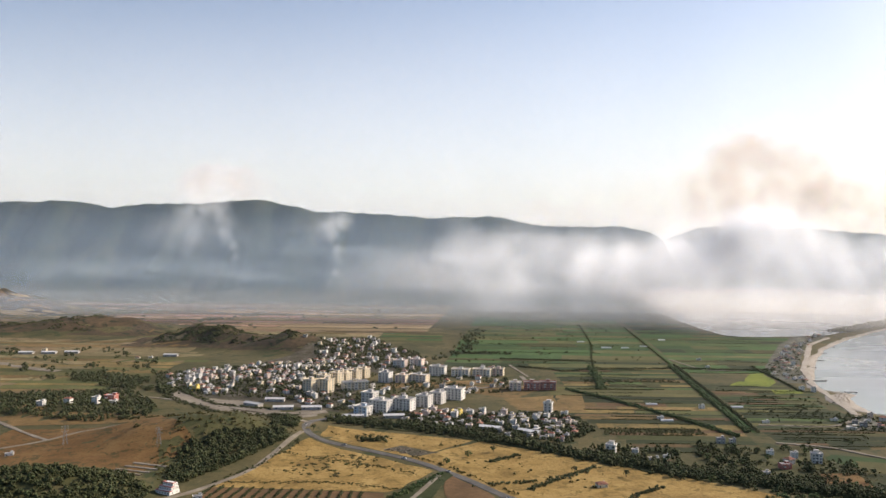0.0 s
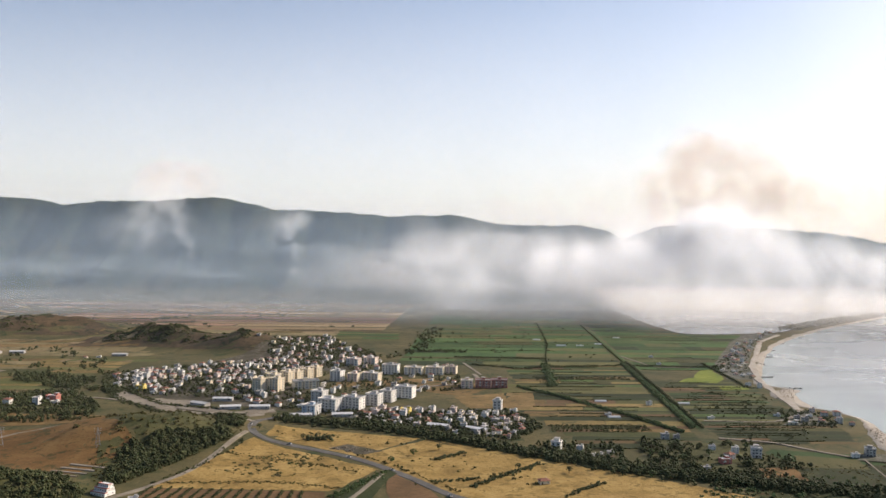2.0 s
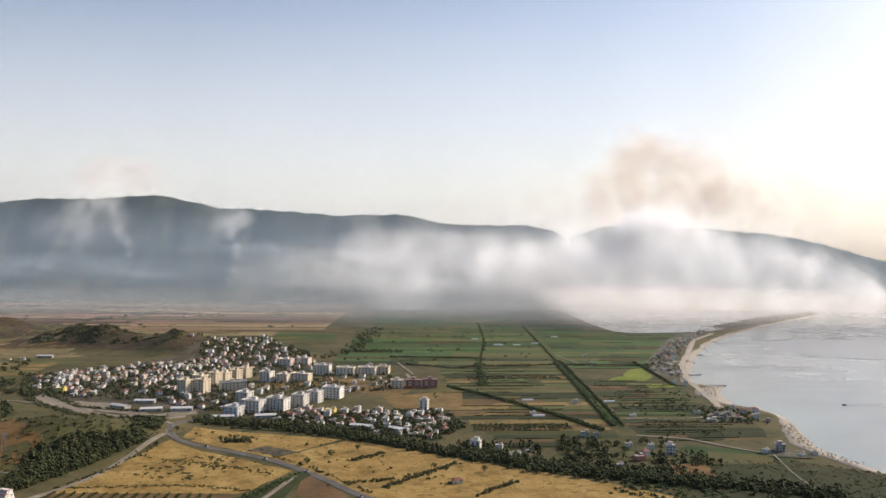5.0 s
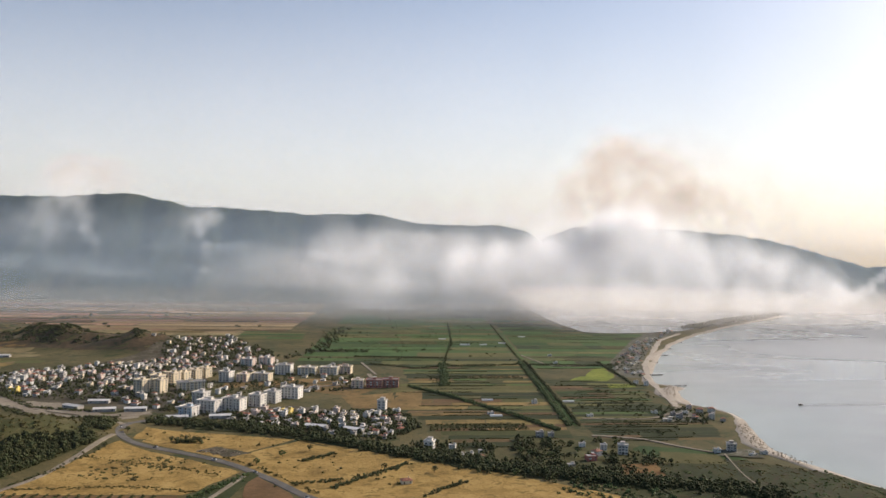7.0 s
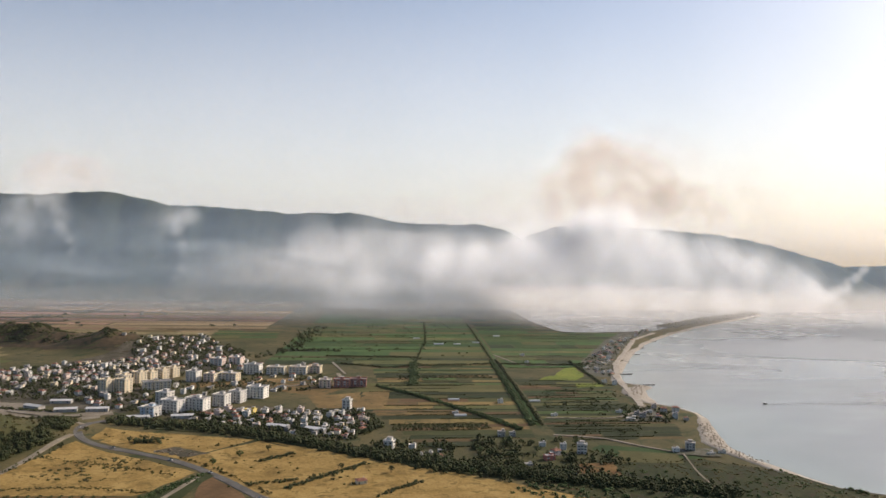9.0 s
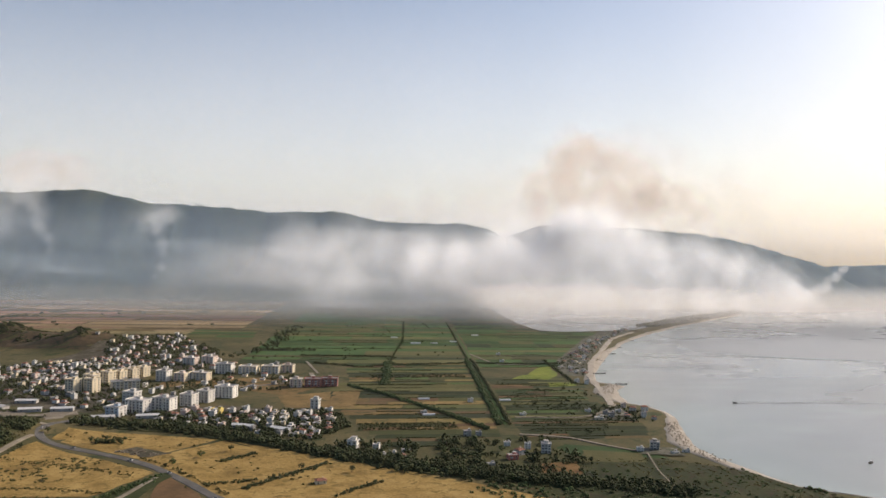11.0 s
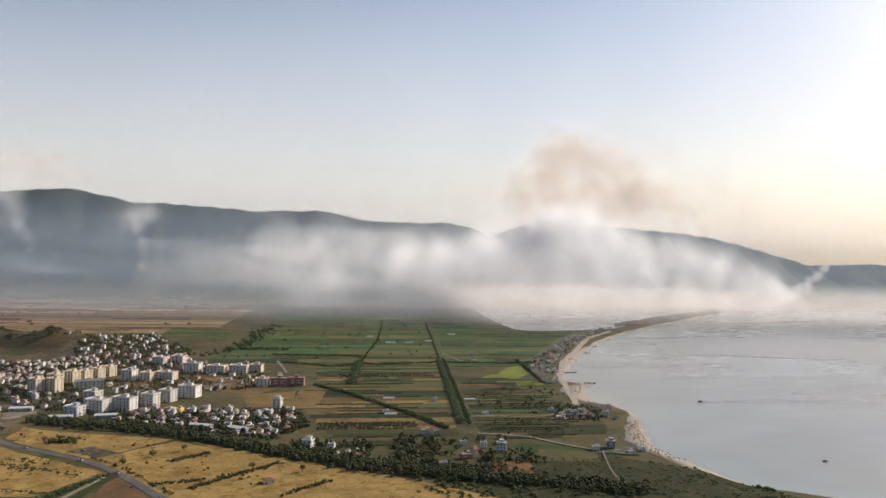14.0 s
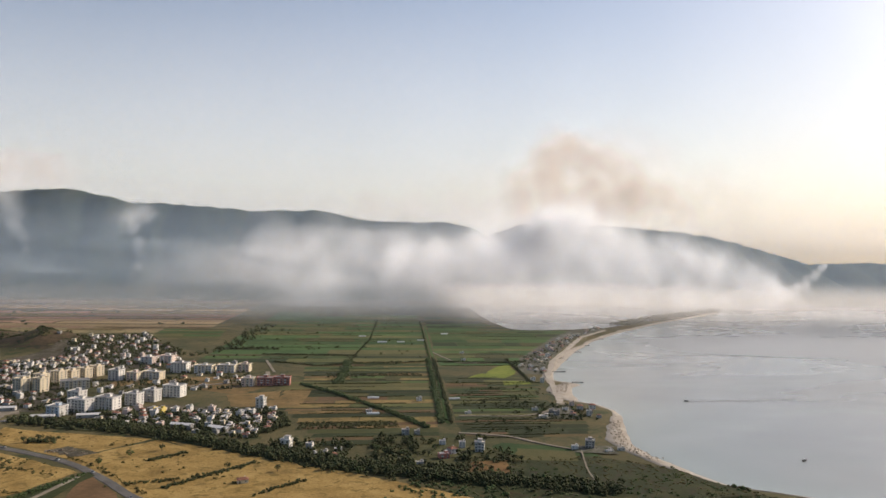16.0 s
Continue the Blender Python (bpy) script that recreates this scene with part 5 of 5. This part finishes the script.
wood("hill_scrub", scatter([(-165, 470), (-112, 590), (-108, 640), (-125, 668), (-150, 652), (-195, 620), (-195, 540)], 480, (0.7, 2.2), (1.4, 3.4), seed=9.0), M["leaf_dry"], "olive-brown scrub between the trees", "bushes", count=5)
wood("block_trees", scatter([(-95, 775), (-40, 735), (20, 790), (75, 800), (72, 930), (-20, 980), (-80, 930)], 420, (1.6, 4), (2, 4.2), thin=0.2, clear=0.4), M["leaf"], "trees between the apartment blocks", count=6)
wood("shore_scrub", scatter([(200, 470), (420, 432), (392, 495), (345, 530), (225, 540)], 1500, (0.3, 1.1), (1.0, 3.4), thin=0.2), M["leaf_dry"], "low green-brown scrub behind the beach", "bushes", count=5)
wood("shore_bushes", scatter([(180, 440), (420, 430), (385, 500), (300, 510), (200, 500)], 420, (0.5, 1.8), (1.4, 3.6), thin=0.34, seed=5.0), M["leaf_bright"], "green bushes near the shore", "bushes", count=6)
wood("canal_trees", along([(247, 640), (285, 1000)], 0.9, 1.5, (1.4, 3.0), (2.3, 3.9)) + along([(287, 1000), (335, 1474)], 0.9, 0.5, (1.0, 2.0), (1.4, 2.2)), M["leaf_bright"], "row of green trees along the canal", count=6)
wood("canal_trees", along([(255.5, 640), (293, 1010)], 1.0, 0.8, (1.4, 3), (2, 3), gap=0.1), M["leaf"], "row of dark trees along the canal", count=6)
wood("lane_hedge", along([(234, 625), (205, 695), (160, 780), (128, 824)], 0.5, 1.7, (1.4, 3.0), (2.0, 3.4)), M["leaf_bright"], "tall green hedge along a farm lane", "hedge", count=6)
wood("field_hedge", along([(166, 826), (176, 900), (183, 981)], 0.8, 2.6, (1.8, 4.2), (2.4, 4.6)), M["leaf_bright"], "broad green hedge across the fields", "hedge", count=6)
wood("field_hedge", along([(186, 985), (225, 1210), (259, 1517)], 1.6, 0.8, (0.8, 2.2), (1.4, 2.6), gap=0.3), M["leaf"], "thin far hedge line", "hedge", count=5)
wood("cross_hedge", along([(94, 978), (146, 946), (186, 962), (289, 977), (368, 966), (405, 975)], 0.8, 1.0, (1.2, 3.0), (2, 3.6), gap=0.2) + along([(75, 1043), (192, 1031)], 0.7, 0.9, (1, 2.4), (2, 3.2), gap=0.1) + along([(387, 999), (379, 894), (373, 825)], 0.7, 0.9, (1, 2.6), (1.8, 3.0), gap=0.1), M["leaf"], "dark hedge line across the plain", "hedge", count=5)
wood("cross_hedge", along([(-10, 1020), (30, 1100), (45, 1250), (60, 1400)], 2.0, 9.0, (2, 6), (3, 6), gap=0.35) + along([(30, 1095), (95, 1090)], 1.2, 3.0, (2, 5), (3, 5), gap=0.3), M["leaf"], "scattered tall trees on the green plain", "trees", count=6)
spots = []
for (ax, ay), (bx, by) in EDGES:
    if by < 1330 and ay > 560 and ax > -5:
        t0 = rng.uniform(0, 0.4)
        t1 = rng.uniform(0.5, 1.0)
        if rng.random() < 0.75:
            spots += along([(ax + (bx - ax) * t0, ay), (ax + (bx - ax) * t1, by)], 0.55 if ay < 960 else 1.0, 0.4, (0.3, 1.2), (0.9, 1.8), gap=rng.uniform(0.0, 0.45))
wood("strip_hedge", spots, M["leaf"], "low dark hedges between crop strips", "hedge", count=5)
far_lines = []
for (ax, ay), (bx, by) in EDGES:
    if ay > 1340 and ax < -200:
        for _ in range(2):
            t0 = rng.uniform(0, 0.85)
            far_lines += along([(ax + (bx - ax) * t0, ay), (ax + (bx - ax) * (t0 + rng.uniform(0.03, 0.12)), by + rng.uniform(-3, 3))], 2.6, 1.0, (0.6, 2.2), (3, 6), gap=0.1)
wood("far_hedge", far_lines, M["leaf"], "dark hedge lines on the far plain", "hedge", count=3)
wood("plot_trees", scatter([(270, 600), (370, 600), (380, 700), (375, 850), (290, 850)], 140, (1, 3), (1.6, 4), thin=0.4, clear=1), M["leaf"], "small trees and bushes in the plots", count=5)
wood("orchard_rows", [q for k in range(7) for q in along([(130, 628 + 3.2 * k), (212, 630 + 3.2 * k)], 2.6, 0.3, (1.2, 2.2), (1.8, 2.6), gap=0.15)], M["leaf"], "rows of low orchard trees", "orchard", count=5)
wood("orchard_rows", [q for k in range(6) for q in along([(155, 868 + 4 * k), (262, 872 + 4 * k)], 3.2, 0.5, (1.2, 2.4), (2, 3), gap=0.35)], M["leaf"], "rows of low orchard trees", "orchard", count=5)
wood("vine_rows", [q for k in range(16) for q in along([(-136 + 6 * k, 482 - k * 0.6), (-150 + 7 * k, 395)], 0.8, 0.25, (0.9, 1.6), (1.6, 2.6), gap=0.06)], M["leaf"], "rows of dark green vines", "vineyard", count=3)
wood("ditch_reeds", along([(-28, 462), (-12, 490), (3, 516)], 0.5, 1.6, (1, 2.2), (1.5, 3)), M["leaf_bright"], "bright green reeds along the ditch", "reeds", count=5)
wood("meadow_bushes", scatter([(-85, 615), (-10, 560), (60, 490), (140, 485), (28, 598), (-80, 636)], 60, (0.4, 1.6), (1.0, 3.0), thin=0.4), M["leaf_dry"], "low bushes dotted over dry grass", "bushes", count=5)
wood("meadow_hedge", along([(34, 543), (56, 564)], 0.6, 1.3, (0.8, 2), (1.6, 3)) + along([(54, 483), (80, 510), (106, 535)], 0.6, 1.3, (0.8, 1.8), (1.5, 2.8)) + along([(107, 464), (139, 492)], 0.6, 1.2, (0.8, 1.8), (1.5, 2.6), gap=0.2) + along([(-60, 600), (-40, 600)], 0.8, 2.5, (2, 4), (2.5, 4.5)) + along([(20, 490), (62, 500)], 1.0, 1.2, (0.8, 2), (1.5, 3)), M["leaf"], "ragged hedges between dry fields", "hedge", count=6)
wood("meadow_weeds", scatter([(-128, 520), (-60, 565), (-25, 540), (-60, 500)], 110, (0.15, 0.4), (1.6, 4.5), thin=0.42, seed=8.0) + along([(-132, 490), (-60, 492), (-25, 480)], 0.9, 1.4, (0.3, 0.9), (1, 2.4)) + along([(-115, 560), (-60, 540), (-15, 515)], 0.8, 2.2, (0.3, 0.9), (1, 2.4), gap=0.2), M["leaf_dry"], "low weeds in the dry field", "weeds", count=4)
wood("roadside_bushes", along([(46, 472), (24, 504), (2, 533), (-20, 556)], 1.6, 1.0, (0.8, 2), (1.5, 3), gap=0.3), M["leaf_dry"], "bushes along the road", "bushes", count=5)
wood("lane_bushes", along([(-138, 488), (-118, 530), (-105, 590)], 1.6, 1.5, (0.8, 2.2), (1.5, 3), gap=0.3), M["leaf"], "bushes along the lane", "bushes", count=5)
wood("hill_maquis", scatter([(-420, 1140), (-250, 1100), (-130, 1060), (-120, 1140), (-240, 1240), (-400, 1250)], 2100, (1.0, 2.8), (2.5, 5), thin=0.22, clear=1), M["leaf"], "dark scrub patches on the low hills", "bushes", count=4)
wood("hill_maquis", scatter([(-760, 1240), (-560, 1250), (-560, 1340), (-700, 1400)], 600, (1.0, 2.8), (2.5, 5), thin=0.3), M["leaf"], "dark scrub patches on the low hills", "bushes", count=4)
wood("plain_trees", scatter([(-480, 850), (-310, 830), (-300, 930), (-420, 1090), (-600, 1080)], 150, (2, 6), (3, 7), thin=0.45), M["leaf"], "scattered trees on the dry plain", count=6)
wood("far_plain_trees", scatter([(-900, 1380), (-60, 1380), (0, 1850), (-1000, 1850)], 70, (1.5, 4), (3, 9), thin=0.5), M["leaf"], "far dark bushes on the stubble plain", count=5)
wood("green_plain_trees", scatter([(30, 1000), (290, 1000), (320, 1600), (90, 1600)], 130, (1.2, 3), (2, 4.5), thin=0.4), M["leaf"], "trees on the green plain", count=5)
wood("coast_gardens", scatter([(400, 880), (380, 960), (470, 1100), (540, 1230), (700, 1430), (640, 1380), (520, 1160), (430, 960)], 200, (1, 3), (1.6, 3.6), clear=1), M["leaf"], "garden trees along the shore road", count=5)
wood("beach_trees", scatter([(330, 650), (384, 645), (386, 703), (350, 715)], 80, (1.4, 3.6), (2, 4), clear=2), M["leaf"], "trees among the beach houses", count=6)
wood("spit_wood", scatter([(690, 1440), (730, 1436), (960, 1650), (1130, 1770), (1080, 1780), (900, 1650)], 330, (3, 6), (6, 12)), M["leaf"], "dark wood along the spit", count=5)


def tree(label, h, w, leaf, count, seed):
    """A tree: a tapered trunk with limbs, and a crown of ragged leaf clumps."""
    root = tagged(new("tree"), label, "tree", "single trees")
    r = random.Random(seed)
    V, F = [], []

    def limb(p0, p1, r0, r1):
        n = len(V)
        ax = (Vector(p1) - Vector(p0)).normalized()
        u = ax.orthogonal().normalized()
        w_ = ax.cross(u)
        for p_, q in ((p0, r0), (p1, r1)):
            V.extend(tuple(Vector(p_) + (u * math.cos(a) + w_ * math.sin(a)) * q) for a in (0, 1.257, 2.513, 3.77, 5.027))
        F.extend((n + k, n + (k + 1) % 5, n + 5 + (k + 1) % 5, n + 5 + k) for k in range(5))
    top = (r.uniform(-0.3, 0.3), r.uniform(-0.3, 0.3), h * 0.55)
    limb((0, 0, -0.5), top, h * 0.045, h * 0.025)
    for k in range(5):
        a = k * 1.257 + r.uniform(-0.4, 0.4)
        limb((top[0] * 0.8, top[1] * 0.8, h * r.uniform(0.3, 0.5)), (w * 0.33 * math.cos(a), w * 0.33 * math.sin(a), h * r.uniform(0.6, 0.8)), h * 0.018, h * 0.008)
    part("trunk", mesh_from("trunk", V, F, M["bark"]), root)
    c, q = crown_points(h, w, count, 0.3)
    part("crown", clump_mesh("crown", c, q * 0.72, leaf), root)
    return root


TREES = [tree("dark green broadleaf tree with an uneven crown", 7, 5.5, M["leaf"], 26, 1), tree("green broadleaf tree with a wide crown", 6, 6, M["leaf_bright"], 26, 2), tree("tall dark tree with a narrow crown", 9, 4, M["leaf"], 26, 3)]
for x, y in ((4.4, 536.5), (-99, 622), (20, 556), (-52, 603), (-46, 600), (-62, 598), (38, 570), (88, 520), (120, 512)):
    stand(TREES[rng.choice((0, 0, 1))], x, y, rng.uniform(0, 360), 2.0)
for x, y, h_, w_ in along(CREEK, 8.0, 6.0, (1, 1), (1, 1)) + scatter([(-300, 880), (-268, 782), (-150, 765), (-120, 900), (-180, 960)], 12, (1, 1), (1, 1), clear=2.5) + scatter([(175, 520), (285, 520), (280, 590), (190, 600)], 14, (1, 1), (1, 1), clear=2.5):
    stand(rng.choice(TREES), x, y, rng.uniform(0, 360), 2.0)


# ---- small things ----
def loft(name, rings, mat, caps=True):
    """A closed skin over rings of equal length."""
    n = len(rings[0])
    V = [p_ for r in rings for p_ in r]
    F = [(k * n + i, k * n + (i + 1) % n, (k + 1) * n + (i + 1) % n, (k + 1) * n + i) for k in range(len(rings) - 1) for i in range(n)]
    if caps:
        F += [tuple(range(n))[::-1], tuple((len(rings) - 1) * n + i for i in range(n))]
    return mesh_from(name, V, F, mat)


def boat(label, long, wide):
    root = tagged(new("motor_boat"), label, "boat", "boats on the bay")
    rings = []
    for t in (0, 0.3, 0.6, 0.85, 1.0):
        w = wide / 2 * (1 - max(0, t - 0.45) ** 2 * 3.2)
        x, z = (t - 0.5) * long, 0.7 + 0.5 * t * t
        rings.append([(x, -w, z), (x, -w * 0.7, -0.25), (x, 0, -0.4), (x, w * 0.7, -0.25), (x, w, z)])
    part("hull", loft("hull", rings, M["bark"]), root)
    part("cabin", boxes("cabin", M["grey"], (-long * 0.1, long * 0.18, -wide * 0.3, wide * 0.3, 0.5, 1.7)), root)
    part("canopy", boxes("canopy", M["white"], (-long * 0.14, long * 0.22, -wide * 0.34, wide * 0.34, 1.7, 1.82)), root.children[-1])
    part("outboard_motor", boxes("outboard_motor", M["bark"], (-long * 0.55, -long * 0.48, -0.25, 0.25, 0.1, 1.3), (-long * 0.53, -long * 0.49, -0.08, 0.08, -0.5, 0.2)), root)
    return root


one = boat("small dark-hulled motor boat trailing a wake", 5.5, 2.0)
one.matrix_basis = pose(506, 732, 0.1, 0, 0, 176)
two = boat("small boat lying still on the bay", 5.5, 2.0)
two.matrix_basis = pose(493, 517, 0.1, 0, 0, 20)
M["foam"] = earthy("foam", (0.42, 0.44, 0.43), (0.5, 0.52, 0.51), (0.6, 0.62, 0.6), big=0.05, small=0.5)
for k, sgn in enumerate((-1, 1)):
    v, f = grid(40, 1, lambda i, j: (508 + 3.4 * i, 732 + sgn * (0.4 + 0.14 * i) + (j - 0.5) * (0.9 + 0.02 * i) + 0.4 * wave(i, k, 0.2, 3.0), 0.12))
    tagged(new("boat_wake", mesh_from("boat_wake", v, f, M["foam"])), "thin pale wake behind the motor boat", "wake", kind="stuff")


def rock_heap(path, step, half, big, label):
    """A groyne: tumbled boulders along a line."""
    cs, rs = [], []
    for (ax, ay), (bx, by) in zip(path, path[1:]):
        n = int(math.hypot(bx - ax, by - ay) / step)
        for k in range(n):
            for _ in range(4):
                t = (k + rng.random()) / n
                cs.append((ax + (bx - ax) * t + rng.gauss(0, half * 0.4), ay + (by - ay) * t + rng.gauss(0, half), rng.uniform(-0.3, 0.8)))
                rs.append(rng.uniform(0.5, 1.0) * big)
    ob = new("rock_groyne", clump_mesh("rock_groyne", cs, rs, M["concrete"]))
    return tagged(ob, label, "groyne", kind="stuff")


for y, x0, x1 in ((838, 424, 446), (909, 416, 452), (1009, 458, 484), (1079, 495, 530), (1150, 535, 566), (1230, 590, 615)):
    rock_heap([(x0, y), (x0 + 0.62 * (x1 - x0), y + 1)], 1.4, 0.7, 1.0, "low dark rock groyne running into the sea")


def pylon(h):
    root = tagged(new("power_pylon"), "grey steel lattice power pylon on the slope", "pylon", "power pylons")

    def bar(name, a, b_, r):
        ax = (Vector(b_) - Vector(a)).normalized()
        u = ax.orthogonal().normalized() * r
        w_ = ax.cross(u)
        return part(name, loft(name, [[tuple(Vector(p_) + q) for q in (u, w_, -u, -w_)] for p_ in (a, b_)], M["steel"]), root)

    def corner(k, z):
        w_ = 1.6 * (1 - z / h) + 0.25
        return (w_ * (1 if k in (0, 3) else -1), w_ * (1 if k < 2 else -1), z)
    for k in range(4):
        bar("leg", corner(k, -0.5), corner(k, h), 0.1)
        for i in range(5):
            bar("brace", corner(k, h * i / 5), corner((k + 1) % 4, h * (i + 1) / 5), 0.05)
    for z in (0.72, 0.85, 0.97):
        arm = bar("crossarm", (-2.6, 0, h * z), (2.6, 0, h * z), 0.09)
        for sx in (-2.5, 2.5):
            part("insulator", loft("insulator", [[(sx + 0.12 * math.cos(a), 0.12 * math.sin(a), h * z - q) for a in (0, 1.57, 3.14, 4.71)] for q in (0.05, 0.9)], M["grey"]), arm)
    return root


MAST = pylon(17)
for x, y in ((-266, 565), (-196, 555)):
    stand(MAST, x, y, 35, 2)


def car(label, paint):
    root = tagged(new("car"), label, "car", "cars on the road")
    part("body", loft("body", [[(x, -w, z0), (x, w, z0), (x, w, z1), (x, -w, z1)] for x, w, z0, z1 in ((-2.1, 0.75, 0.4, 0.85), (-1.9, 0.85, 0.3, 0.95), (1.6, 0.85, 0.3, 0.9), (2.1, 0.7, 0.4, 0.7))], paint), root)
    part("cabin", loft("cabin", [[(x, -w, 0.88), (x, w, 0.88), (x, w * 0.9, z), (x, -w * 0.9, z)] for x, w, z in ((-1.7, 0.75, 0.95), (-1.2, 0.75, 1.45), (0.3, 0.75, 1.48), (1.0, 0.72, 0.95))], M["glass"]), root)
    for sx in (-1.3, 1.3):
        for sy in (-0.8, 0.8):
            tyre = part("wheel", loft("wheel", [[(sx + 0.32 * math.cos(a * 0.785), sy + q, 0.32 + 0.32 * math.sin(a * 0.785)) for a in range(8)] for q in (-0.1, 0.1)], M["bark"]), root)
            part("rim", loft("rim", [[(sx + 0.2 * math.cos(a * 0.785), sy + q, 0.32 + 0.2 * math.sin(a * 0.785)) for a in range(8)] for q in (-0.12, 0.12)], M["steel"]), tyre)
    return root


PALE_CAR, DARK_CAR = car("pale car on the asphalt road", M["white"]), car("dark car on the asphalt road", M["roof_grey"])
for kind, x, y, turn in ((DARK_CAR, 40.5, 464.5, 124), (PALE_CAR, -24.5, 549.5, 145), (PALE_CAR, 6, 518, 125), (DARK_CAR, -70, 584, 145), (PALE_CAR, -107, 634, 95)):
    ob = stand(kind, x, y, turn, 1)
    ob.location.z = land(x, y) + 0.28

# pale stone terraces on the slope
for k in range(5):
    ribbon([(-214 + 3 * k, 498 + 7 * k), (-190 + 3 * k, 492 + 7 * k)], 1.1, 0.7, M["gravel"], "terrace", "pale stone terrace strip on the slope", "terrace", bank=0.4)

# rubble heaps beside the road
def heap(x, y, n, spread, high):
    cs = [(x + rng.gauss(0, spread), y + rng.gauss(0, spread * 0.7), 0) for _ in range(n)]
    cs = [(a, b_, land(a, b_) + high * math.exp(-((a - x) ** 2 + (b_ - y) ** 2) / spread ** 2) * rng.random()) for a, b_, _ in cs]
    tagged(new("rubble_heap", clump_mesh("rubble_heap", cs, [rng.uniform(0.25, 0.7) for _ in cs], M["gravel"])), "heap of pale rubble beside the road", "rubble", kind="stuff")


for x, y in ((-30, 575), (-22, 572), (-14, 566), (-26, 566), (-36, 572)):
    heap(x, y, 50, 2.4, 1.3)


def parasols(spots):
    """Straw beach parasols: a post and a shallow cone each, too many to count."""
    V, F = [], []
    for x, y, z in spots:
        n = len(V)
        V += [(x + 1.1 * math.cos(a * 1.047), y + 1.1 * math.sin(a * 1.047), z + 1.6) for a in range(6)] + [(x, y, z + 2.1)]
        F += [(n + a, n + (a + 1) % 6, n + 6) for a in range(6)]
        box(V, F, x - 0.06, x + 0.06, y - 0.06, y + 0.06, z - 0.2, z + 1.9)
    return tagged(new("beach_parasols", mesh_from("beach_parasols", V, F, M["gravel"])), "rows of straw beach parasols on the sand", "parasols", kind="stuff")


parasols([(coast(y) - d + rng.uniform(-2, 2), y + rng.uniform(-2, 2), 1.6) for y in range(520, 640, 4) for d in (5, 9, 13) if rng.random() < 0.7] + [(coast(y) - d + rng.uniform(-2, 2), y + rng.uniform(-2, 2), 1.6) for y in range(770, 830, 4) for d in (5, 10, 15) if rng.random() < 0.7])


# the plan above is drawn in units of K metres; buildings and single trees are built in metres
for ob in list(scene.objects):
    if ob.parent or ob.type not in ("MESH", "EMPTY"):
        continue
    if ob.get("kind") in ("structure", "stuff"):
        ob.data.transform(Matrix.Scale(K, 4))
        ob.data.update()
    else:
        ob.location = ob.location * K
